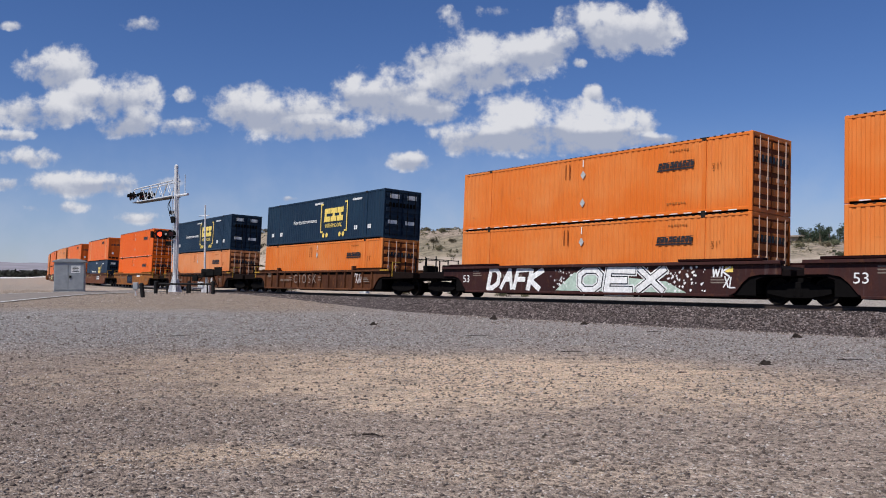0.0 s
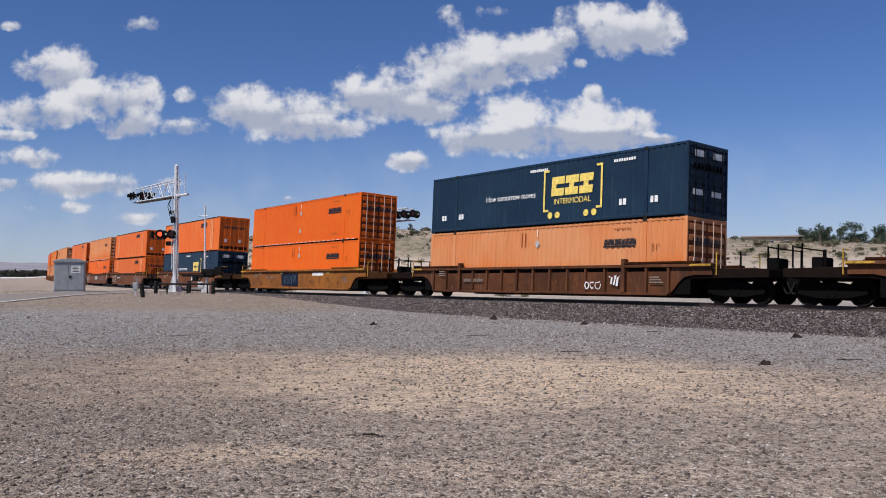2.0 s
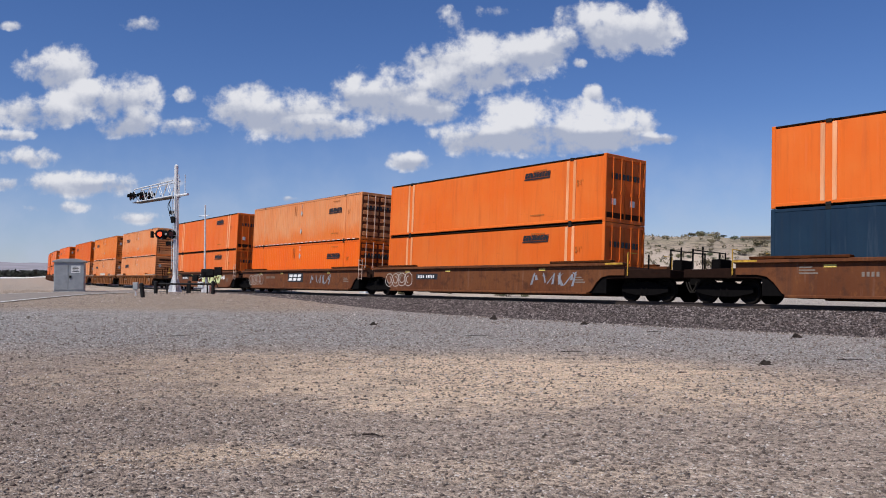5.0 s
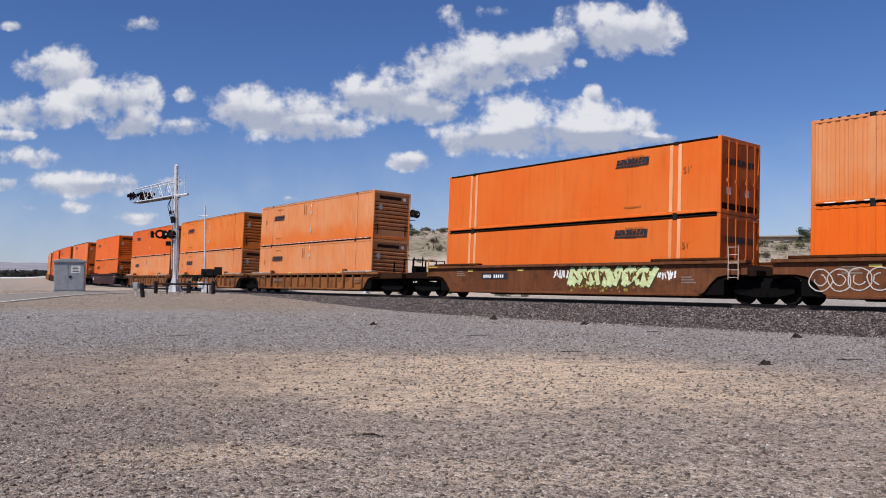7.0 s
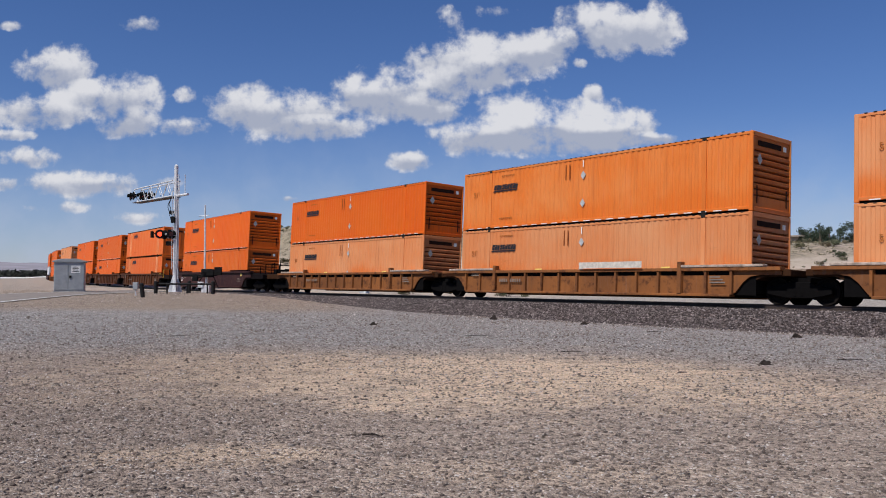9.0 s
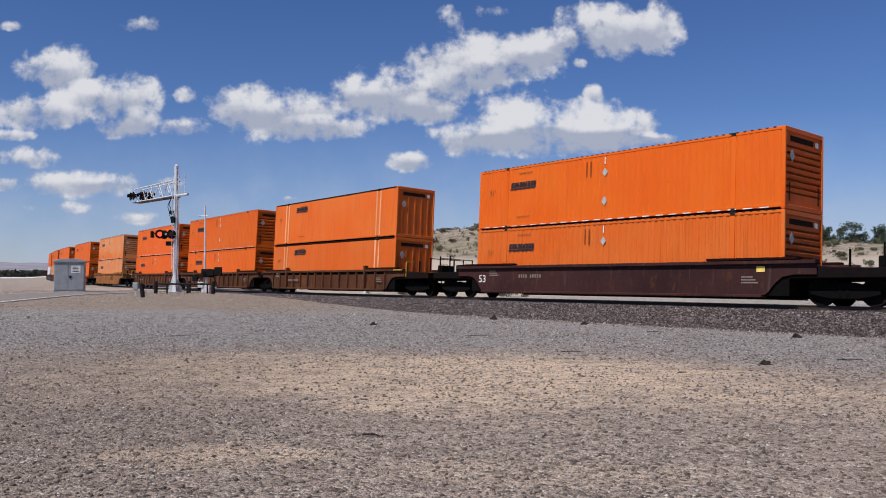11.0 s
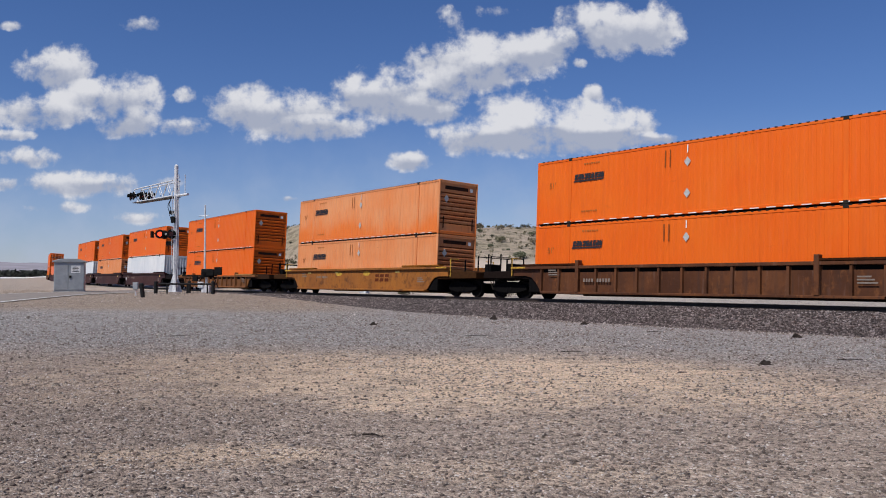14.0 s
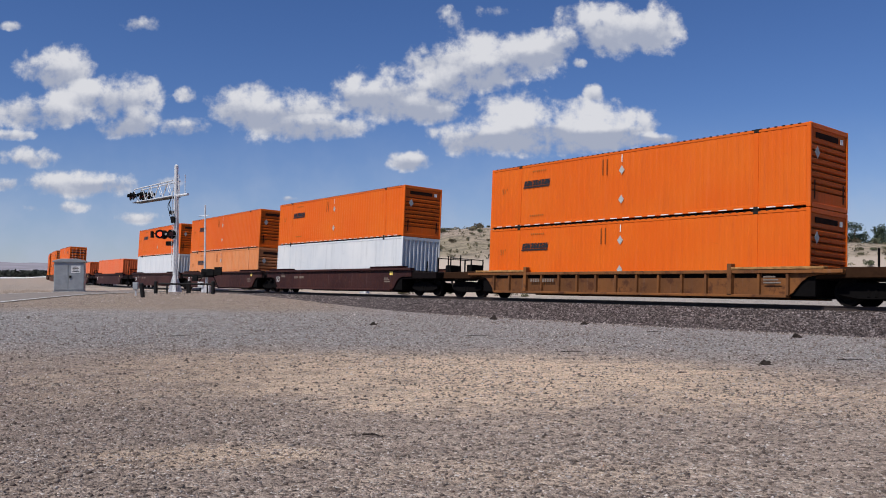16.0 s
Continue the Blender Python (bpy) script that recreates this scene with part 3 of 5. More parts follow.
        part("end_panel", sh, mat, c, "upright-ribbed end wall")
    else:
        soot = plain("sooty_strap", (0.030, 0.014, 0.009), .85)
        if style == "banded":
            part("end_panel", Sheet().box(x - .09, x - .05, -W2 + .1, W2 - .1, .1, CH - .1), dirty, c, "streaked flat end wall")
            for y in (-.95, -.5, -.05, .4, .85):
                part("end_rib", Sheet().box(x - .05, x - .03, y - .05, y + .05, .18, CH - .62), mat, c, bevel=.01)
        else:
            # body colour darkened here to paint the shade between the slats
            part("end_panel", Sheet().box(x - .15, x - .11, -W2 + .1, W2 - .1, .1, CH - .1), plain("sooty_recess", tuple(v * .28 + .004 for v in colour[1]), .9), c, "recessed end wall with the shade between slats in its colour")
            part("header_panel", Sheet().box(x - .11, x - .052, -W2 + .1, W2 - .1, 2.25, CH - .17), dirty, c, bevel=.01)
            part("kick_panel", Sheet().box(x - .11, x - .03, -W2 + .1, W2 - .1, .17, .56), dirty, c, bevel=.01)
            for i in range(7):
                z = 0.70 + i * 0.232
                part("slat", Sheet().prism([(x - .11, z - .085), (x - .03, z - .07), (x - .02, z + .04), (x - .11, z + .10)], -W2 + .1, W2 - .1), dirty, c)
            for y in (-.98, .98):
                part("lock_rod", Sheet().box(x - .028, x - .012, y - .03, y + .03, .30, .95), soot, c, "sooty steel strap")
        part("diamond_placard", Sheet().prism([(-.98, 1.9), (-.82, 1.68), (-.66, 1.9), (-.82, 2.12)], x - .018, x - .010, axis="x"), GREY_DIAMOND, c, "silver diamond placard")
        part("end_lettering", Sheet().box(x - .05, x - .022, -.9, .62, CH - .49, CH - .30), soot, c, "block mark in black bars")
        part("placard", Sheet().box(x - .026, x - .010, .76, .94, CH - .5, CH - .32), PALE, c, "white lamp box")
    for z in (.09, CH - .09):
        part("end_sill", Sheet().box(x - .1, x - .004, -W2 + .09, W2 - .09, z - .085, z + .085), mat, c, bevel=0.012)
    # marks on both long sides
    for edge in (-1, 1):
        turn = Matrix.Identity(4) if edge < 0 else Matrix.Rotation(math.pi, 4, "Z")

        def on_side(u, z, out=0.004):
            return turn @ pose(u, -W2 - out, z)

        if mark == "bars":
            u = 4.8 if nose == "doors" else -4.95
            if style == "banded":
                u = 3.95 if nose == "doors" else -3.85
            part("side_lettering", brand_bars(1.68, .32), BLACK, c, "block mark in black bars", at=on_side(u, 2.22 if style == "banded" else 1.86))
            if style != "banded":
                part("diamond_placard", Sheet().prism([(-.15, 0), (0, -.19), (.15, 0), (0, .19)], -.008, 0), GREY_DIAMOND, c, "silver diamond placard", at=on_side(0.0, 2.08))
                part("diamond_placard", Sheet().prism([(-.15, 0), (0, -.19), (.15, 0), (0, .19)], -.008, 0), GREY_DIAMOND, c, "silver diamond placard", at=on_side(0.0, .86))
                part("rivet_strip", Sheet().box(-1.05, -.99, -.005, 0, 1.95, 2.62).box(-.82, -.77, -.005, 0, 1.95, 2.62), plain("rust_streak", (0.22, 0.060, 0.016), .8), c, "rusty upright strip", at=on_side(0, 0))
                part("tape_strip", Sheet().box(-.022, .022, -.005, 0, 2.42, 2.72), PALE, c, "short white tape strip", at=on_side(0, 0))
            sh = Sheet()
            for k in range(7):
                sh.box(k * .13 - .5, k * .13 - .41, -.005, 0, -.03, .03)
            part("data_lettering", sh, plain("faint_lettering", (0.36, 0.12, 0.03), 0.7), c, at=on_side(u + .2, 2.55))
            part("data_lettering", sh, plain("faint_lettering", (0.36, 0.12, 0.03), 0.7), c, at=on_side(u + .1, .5))
            part("size_lettering", words("51'" , .34, plain("faint_lettering", (0.36, 0.12, 0.03), 0.7)), None, c, at=on_side(6.6 if nose == "doors" else -7.1, 1.75, .006))
        elif mark == "worn_block":
            part("side_lettering", block_mark(.80, 2), YELLOW, c, "worn yellow block mark", at=on_side(2.3, 1.62))
            part("bracket", Sheet().prism([(3.75, .70), (3.75, 2.35), (3.45, 2.35), (3.45, 2.25), (3.63, 2.25), (3.63, .70)], -.006, 0), YELLOW, c, "yellow square bracket", at=on_side(0, 0))
            part("slogan", words("How tomorrow moves", .40, PALE, .92), None, c, "white lettering", at=on_side(-1.95, 1.45, .006))
            sh = Sheet()
            for k in range(9):
                sh.box(k * .13, k * .13 + .09, -.005, 0, -.06, .06)
            part("data_lettering", sh, PALE, c, at=on_side(4.4, 2.45))
            part("data_lettering", sh, PALE, c, at=on_side(-.6, 2.6))
        elif mark == "block":
            lead = 2.05
            part("side_lettering", block_mark(.86), YELLOW, c, "heavy yellow block mark", at=on_side(lead, 1.72))
            part("side_lettering", words("INTERMODAL", .36, YELLOW, .98), None, c, "yellow lettering", at=on_side(lead, 1.02, .006))
            for q in (-1, 1):
                xx, t = lead + q * 1.75, .1
                pts = [(xx, -.95), (xx, .95), (xx - q * .34, .95), (xx - q * .34, .85), (xx - q * t, .85), (xx - q * t, -.85), (xx - q * .34, -.85), (xx - q * .34, -.95)]
                part("bracket", Sheet().prism(pts, -.006, 0), YELLOW, c, "yellow square bracket", at=on_side(0, 1.55))
            for xx in (-1.3, -.85, .85, 1.3):
                part("dot", Sheet().prism([(lead + xx + .15 * math.cos(a * math.pi / 6), -1.12 + .15 * math.sin(a * math.pi / 6)) for a in range(12)], -.006, 0), YELLOW, c, "yellow dot", at=on_side(0, 1.55))
            part("slogan", words("How tomorrow moves", .40, PALE, .92), None, c, "white lettering", at=on_side(-1.95, 1.45, .006))
            sh = Sheet()
            for k in range(9):
                sh.box(k * .13, k * .13 + .09, -.005, 0, -.06, .06)
            for uu, zz in ((4.4, 2.5), (-.6, 2.55)):
                part("data_lettering", sh, PALE, c, at=on_side(uu, zz))
            sh = Sheet().box(-.18, -.04, -.005, 0, -.13, .13).box(.02, .18, -.005, 0, -.13, .13)
            for uu in (-7.0, -5.6, 4.9, 6.5):
                part("data_lettering", sh, PALE, c, at=on_side(uu, .75))
        if mark == "bars" and style == "ribbed":
            sh = Sheet()
            for k in range(24):
                sh.box(-7.6 + k * .64, -7.6 + k * .64 + .36, -.004, 0, .065, .10)
            notch = Sheet()
            for k in range(54):
                notch.box(-7.75 + k * .29, -7.75 + k * .29 + .10, -.004, .03, CH - .035, CH + .004)
            tagged(part("roof_bow", notch, DARKRUBBER, c, "row of dark roof bow ends", at=on_side(0, 0)), kind="stuff")
            tagged(part("reflective_tape", sh, PALE, c, "dashed white reflective tape", at=on_side(0, 0)), kind="stuff")
    return c


def truck_mesh():
    frame_ = Sheet()
    for y in (-.95, .95):
        frame_.prism([(-1.15, .36), (-.9, .30), (-.45, .22), (.45, .22), (.9, .30), (1.15, .36), (1.15, .56), (.8, .62), (.35, .76), (-.35, .76), (-.8, .62), (-1.15, .56)], y - .09, y + .09)
    frame_.box(-.28, .28, -.95, .95, .42, .74)
    return frame_.mesh("side_frame", GRIME_AND_SHADE, 0.02)


TRUCK_FRAME = None
WHEEL = None


def wheel_mesh():
    sh = Sheet()
    n, k = 20, 0
    rings = [(-.07, .43), (-.07, .49), (-.03, .49), (-.03, .46), (.07, .455), (.07, .37), (.02, .33), (.02, .13), (.08, .12), (.08, .0)]
    for y, r in rings:
        for i in range(n):
            a = 2 * math.pi * i / n
            sh.v.append((r * math.cos(a), y, r * math.sin(a)))
    for q in range(len(rings) - 1):
        for i in range(n):
            sh.f.append((q * n + i, q * n + (i + 1) % n, (q + 1) * n + (i + 1) % n, (q + 1) * n + i))
    sh.f.append(tuple(range(n)))
    return sh.mesh("wheel", plain("wheel_steel", (0.010, 0.008, 0.007), 0.75))


def add_truck(car, x):
    global TRUCK_FRAME, WHEEL
    if TRUCK_FRAME is None:
        TRUCK_FRAME, WHEEL = truck_mesh(), wheel_mesh()
    t = part("truck", TRUCK_FRAME, None, car, "black cast-steel truck", at=pose(x, 0, 0))
    for wx in (-.88, .88):
        part("wheel", WHEEL, None, t, at=pose(wx, -.755, .455, 0, 0, 180))
        part("wheel", WHEEL, None, t, at=pose(wx, .755, .455))
        part("axle", Sheet().rod((wx, -.75, .455), (wx, .75, .455), .08, 8), GRIME_AND_SHADE, t)
    for y in (-1.0, 1.0):
        part("spring_pack", Sheet().rod((-.12, y, .3), (-.12, y, .55), .07, 8).rod((.12, y, .3), (.12, y, .55), .07, 8), GRIME_AND_SHADE, t)


def zigzag(seed, width, tall, n):
    """Sprayed angular strokes."""
    r = random.Random(seed)
    sh = Sheet()
    step = width / n
    for i in range(n):
        x = -width / 2 + step * (i + .5)
        for q in range(r.choice((2, 2, 3))):
            x0, x1 = x + r.uniform(-.5, .5) * step, x + r.uniform(-.5, .5) * step
            z0, z1 = r.uniform(-.5, -.2) * tall, r.uniform(.2, .5) * tall
            if q == 1:
                z0, z1 = z1 * r.uniform(-.3, .8), z1
            w = tall * r.uniform(.06, .12)
            o = -.003 - .001 * (q + i % 3)
            k = len(sh.v)
            sh.v += [(x0 - w, o, z0), (x0 + w, o, z0 + w * .3), (x1 + w * .8, o, z1), (x1 - w * .6, o, z1 - w * .3)]
            sh.f.append((k, k + 1, k + 2, k + 3))
    return sh


def scrawl(seed, width, tall, loops):
    """Sprayed scribble: thick looping strokes in the plane of the side."""
    r = random.Random(seed)
    sh = Sheet()
    for q in range(loops):
        cx = -width / 2 + width * (q + .5) / loops
        pts = []
        a = r.uniform(0, 6.28)
        rx, rz = width / loops * r.uniform(.32, .55), tall * r.uniform(.34, .48)
        turn = r.choice((-1, 1)) * r.uniform(3.5, 6.5)
        for i in range(15):
            w = a + turn * i / 14
            pts.append((cx + rx * math.cos(w) + r.uniform(-.03, .03), rz * math.sin(w) * (1 + .2 * math.sin(3 * w)) + r.uniform(-.03, .03)))
        th = tall * r.uniform(.045, .085)
        for (x0, z0), (x1, z1) in zip(pts, pts[1:]):
            dx, dz = x1 - x0, z1 - z0
            l = math.hypot(dx, dz) or 1
            nx, nz = -dz / l * th, dx / l * th
            o = -.002 - .0004 * len(sh.f) / 14
            k = len(sh.v)
            sh.v += [(x0 + nx, o, z0 + nz), (x0 - nx, o, z0 - nz), (x1 - nx, o, z1 - nz), (x1 + nx, o, z1 + nz)]
            sh.f.append((k, k + 1, k + 2, k + 3))
    return sh


STROKES = {"D": "00 04 24 43 41 20 00", "A": "00 24 40/12 32", "F": "00 04 44/02 32", "K": "00 04/44 02 40", "O": "10 01 03 14 34 43 41 30 10", "E": "44 04 00 40/02 32",
           "X": "00 44/04 40", "R": "00 04 34 43 32 02/22 40", "P": "00 04 34 43 32 02", "S": "44 14 03 32 41 30 00", "M": "00 04 22 44 40", "W": "04 10 23 30 44", "L": "04 00 40"}


def sprayed_letters(text, width, tall, thick, seed, lean=.12, grow=0.0):
    """Ribbons that follow the letters' strokes, a little uneven; grow widens them for an outline below."""
    r = random.Random(seed)
    sh = Sheet()
    cell = width / len(text)
    for i, ch in enumerate(text):
        swell, drop = r.uniform(.8, 1.0), r.uniform(-.05, .05) * tall
        for run in STROKES[ch].split("/"):
            pts = []
            for code in run.split():
                a, c = int(code[0]) / 4, int(code[1]) / 4
                z = (c - .5) * tall * (1 - .12 * r.random()) + drop
                pts.append((-width / 2 + cell * (i + .06 + a * .84 * swell) + lean * z + r.uniform(-.03, .03) * cell, z))
            th = thick * r.uniform(.85, 1.15) + grow
            for (x0, z0), (x1, z1) in zip(pts, pts[1:]):
                dx, dz = x1 - x0, z1 - z0
                l = math.hypot(dx, dz) or 1
                ux, uz = dx / l * th * .6, dz / l * th * .6
                nx, nz = -dz / l * th, dx / l * th
                o = -.002 - .0003 * len(sh.f)
                k = len(sh.v)
                sh.v += [(x0 + nx - ux, o, z0 + nz - uz), (x0 - nx - ux, o, z0 - nz - uz), (x1 - nx + ux, o, z1 - nz + uz), (x1 + nx + ux, o, z1 + nz + uz)]
                sh.f.append((k, k + 1, k + 2, k + 3))
    return sh


def rings(seed, width, tall, n, thick):
    """Thin sprayed loops that overlap, each with a smaller curl inside."""
    r = random.Random(seed)
    sh = Sheet()
    for i in range(n):
        cx, cz = -width / 2 + width * (i + .5) / n, r.uniform(-.08, .08) * tall
        for grow, arc in ((1.0, 6.3), (.5, r.uniform(3.0, 5.5))):
            rx, rz, a0 = width / n * .60 * grow, tall * .5 * grow, r.uniform(0, 6.28)
            pts = [(cx + rx * math.cos(a0 + arc * k / 22) * (1 + .08 * math.sin(k)), cz + rz * math.sin(a0 + arc * k / 22)) for k in range(23)]
            for (x0, z0), (x1, z1) in zip(pts, pts[1:]):
                l = math.hypot(x1 - x0, z1 - z0) or 1
                nx, nz = -(z1 - z0) / l * thick, (x1 - x0) / l * thick
                k, o = len(sh.v), -.002 - .00008 * len(sh.f)
                sh.v += [(x0 + nx, o, z0 + nz), (x0 - nx, o, z0 - nz), (x1 - nx, o, z1 - nz), (x1 + nx, o, z1 + nz)]
                sh.f.append((k, k + 1, k + 2, k + 3))
    return sh


def spatter(seed, width, tall, n, size):
    """Sprayed specks."""
    r = random.Random(seed)
    sh = Sheet()
    for i in range(n):
        x, z, q = r.gauss(0, .3) * width, r.uniform(-.5, .5) * tall, size * r.uniform(.4, 1.3)
        k = len(sh.v)
        sh.v += [(x - q, -.002 - .0001 * i, z), (x, -.002 - .0001 * i, z - q), (x + q, -.002 - .0001 * i, z + q * .2), (x, -.002 - .0001 * i, z + q)]
        sh.f.append((k, k + 1, k + 2, k + 3))
    return sh


CAR_PAINT = {
    "brown": ("rust-brown", (0.052, 0.017, 0.006), (0.120, 0.042, 0.014), .7, 1.32),
    "maroon": ("dark maroon", (0.026, 0.007, 0.007), (0.050, 0.016, 0.013), .3, 1.38),
    "yellow": ("weathered yellow-ochre", (0.30, 0.108, 0.016), (0.20, 0.070, 0.015), .7, 1.40),
    "tan": ("weathered tan", (0.21, 0.080, 0.022), (0.11, 0.044, 0.015), .85, 1.06),
    "rust": ("rusty red-brown", (0.100, 0.030, 0.009), (0.150, 0.052, 0.017), .75, 1.42),
    "ochre": ("rusty ochre", (0.27, 0.098, 0.026), (0.15, 0.056, 0.018), .8, 1.16)}


def make_well_car(look_, sides, front, rear, sprayed=""):
    """front and rear: 'coupler' for an end with its own truck and coupler, 'shared' for one that carries the shared truck, 'rest' for one that rests on the neighbour's."""
    nm, c0, c1, rust, high = CAR_PAINT[look_]
    mat = paint("car_" + look_, c0, c1, .5, .68, .6, rust)
    shape = "ribbed-side" if sides == "ribbed" else "smooth-side"
    car = thing("well_car", f"{nm} {shape} intermodal well car on the rails", "railway wagon", "well cars of the train")
    Y = 1.46
    ends = {1: front, -1: rear}
    for e in (-1, 1):
        lo, hi = sorted((e * (Y - .06), e * Y))
        half = [(7.35, .27), (7.55, .36), (7.85, .72), (8.1, .92), (8.5, 1.0), (9.3, 1.0), (9.3, high)]
        poly = [(-a, z) for a, z in half[::-1]] + half
        part("side_sill", Sheet().prism(poly, lo, hi), mat, car, bevel=0.01)
        lo, hi = sorted((e * (Y - .22), e * (Y + .13)))
        part("top_chord", Sheet().box(-9.32, 9.32, lo, hi, high - .02, high + .11), mat, car, bevel=0.015)
        part("bottom_chord", Sheet().box(-7.4, 7.4, lo, hi, .21, .31), mat, car, bevel=0.015)
        if sides == "ribbed":
            rib = Sheet().prism([(-.06, 0), (.06, 0), (.045, .10), (-.045, .10)], .3, high - .01, axis="z").mesh("rib", paint("rib_" + look_, tuple(min(1, v * 1.05) for v in c1), tuple(v * .9 for v in c0), .6, .7, .7, rust * .7))
            for i in range(15):
                x = -7.42 + i * 1.06
                if i < 14:
                    # flat black strips paint the shadowed recesses below the chord
                    lo4, hi4 = sorted((e * (Y - .02), e * (Y + .004)))
                    part("slot", Sheet().box(x + .1, x + .96, lo4, hi4, high - .17, high - .025), GRIME_AND_SHADE, car, "black strip painting the shaded slot under the top chord")
                part("rib", rib, None, car, at=pose(x, e * Y, 0) if e > 0 else pose(x, e * Y, 0, 0, 0, 180))
        for q in (-1, 1):
            # raised guide at each end of the top chord
            x0, x1 = sorted((q * 5.2, q * 8.7))
            lo, hi = sorted((e * (Y - .16), e * (Y + .15)))
            part("guide_rail", Sheet().box(x0, x1, lo, hi, high + .115, high + .21), plain("guide_" + look_, {"ochre": (.34, .27, .22), "tan": (.30, .16, .06)}.get(look_, tuple(v * .6 for v in c0)), .75, 0, .45), car, "scraped guide rail", bevel=0.015)
            if look_ in ("brown", "rust", "yellow") and ends[q] == "coupler":
                xa, xb = sorted((q * 8.4, q * 9.33))
                part("safety_edge", Sheet().box(xa, xb, *sorted((e * (Y + .131), e * (Y + .138))), high + .02, high + .09), DULL_YELLOW, car, "chipped yellow safety edge")
                part("grab_iron", Sheet().rod((q * 9.45, e * 1.42, 1.0), (q * 9.45, e * 1.42, high + .5), .025, 6).rod((q * 9.45, e * 1.42, high + .5), (q * 9.45, e * .9, high + .5), .018, 6), DULL_YELLOW, car, "yellow grab iron")
            if look_ == "rust" and q > 0 and ends[q] == "shared":
                lad = Sheet()
                for k in (-.2, .2):
                    lad.rod((q * 8.85 + k, e * (Y + .17), .82), (q * 8.85 + k, e * (Y + .17), high + .62), .018, 6)
                for k in range(5):
                    lad.rod((q * 8.85 - .2, e * (Y + .17), .9 + k * .27), (q * 8.85 + .2, e * (Y + .17), .9 + k * .27), .014, 6)
                lad.box(q * 8.85 - .2, q * 8.85 + .2, *sorted((e * (Y + .1), e * (Y + .17))), high - .02, high + .04)
                part("ladder", lad, STEEL if look_ != "maroon" else mat, car, "steel end ladder")
            if sides == "ribbed":
                part("stake", Sheet().box(q * 5.25 - .09, q * 5.25 + .09, *sorted((e * (Y - .1), e * (Y + .16))),   .3, high + .34), mat, car, bevel=0.015)
    part("well_floor", Sheet().box(-8.2, 8.2, -1.24, 1.24, .26, .36), GRIME_AND_SHADE, car)
    for q, kind in ends.items():
        reach = 11.55 if kind == "coupler" else 9.62
        x0, x1 = sorted((q * 8.4, q * reach))
        if kind == "coupler":
            poly = [(q * 8.3, .85), (q * 8.7, .88), (q * 11.5, .9), (q * 11.5, 1.22), (q * 9.2, 1.25), (q * 8.6, high + .02), (q * 8.3, high + .02)]
        else:
            poly = [(q * 8.3, .8), (q * 8.7, .95), (q * 9.6, .95), (q * 9.6, 1.18), (q * 9.0, 1.22), (q * 8.6, high + .02), (q * 8.3, high + .02)]
        if q < 0:
            poly = poly[::-1]
        # platform in about an eighth of the body colour
        part("end_platform", Sheet().prism(poly, -1.385, 1.385), plain("sooty_" + look_, tuple(v * .12 + .004 for v in c0), .85), car, bevel=0.02)
        for e in (-1, 1):
            # black sheet added to give the wheel arch its deep shade
            part("wheel_guard", Sheet().box(*sorted((q * 7.1, q * 8.32)), *sorted((e * 1.33, e * 1.385)), .28, 1.1), GRIME_AND_SHADE, car)
        part("bulkhead", Sheet().box(*sorted((q * 8.24, q * 8.32)), -1.38, 1.38, .36, high), GRIME_AND_SHADE, car)
        if kind == "coupler":
            add_truck(car, q * 10.0)
            part("coupler", Sheet().box(*sorted((q * 11.45, q * 11.85)), -.12, .12, .72, .98).box(*sorted((q * 11.7, q * 12.02)), -.2, .2, .66, 1.02), GRIME_AND_SHADE, car, bevel=0.03)
            rail = Sheet()
            for y in (-1.1, -.45, 1.1):
                rail.rod((q * 11.3, y, 1.26), (q * 11.3, y, 2.02 if y != -.45 else 2.15), .035, 6)
            rail.rod((q * 11.3, -1.1, 1.98), (q * 11.3, 1.1, 1.98), .025, 6)
            part("brake_box", Sheet().box(*sorted((q * 10.7, q * 11.1)), -.2, .6, 1.25, 1.68), GRIME_AND_SHADE, car, bevel=0.03)
            part("stanchion", Sheet().rod((q * 10.2, -1.05, 1.26), (q * 10.2, -1.05, 1.85), .04, 6), GRIME_AND_SHADE, car)
            part("handrail", rail, GRIME_AND_SHADE, car, "black handrail and brake stand")
            hose = Sheet()
            pts = [(q * (11.6 + .5 * i / 7), -.35, .8 - .42 * math.sin(math.pi * i / 7)) for i in range(8)]
            for a, b_ in zip(pts, pts[1:]):
                hose.rod(a, b_, .03, 6)
            part("air_hose", hose, DARKRUBBER, car, "black air hose")
        elif kind == "shared":
            add_truck(car, q * 9.68)
            part("joint", Sheet().rod((q * 9.68, 0, .74), (q * 9.68, 0, 1.2), .35, 12).box(q * 9.68 - .35, q * 9.68 + .35, -.9, .9, .76, .92), GRIME_AND_SHADE, car)
    letter_sides(car, look_, sides, sprayed)
    return car


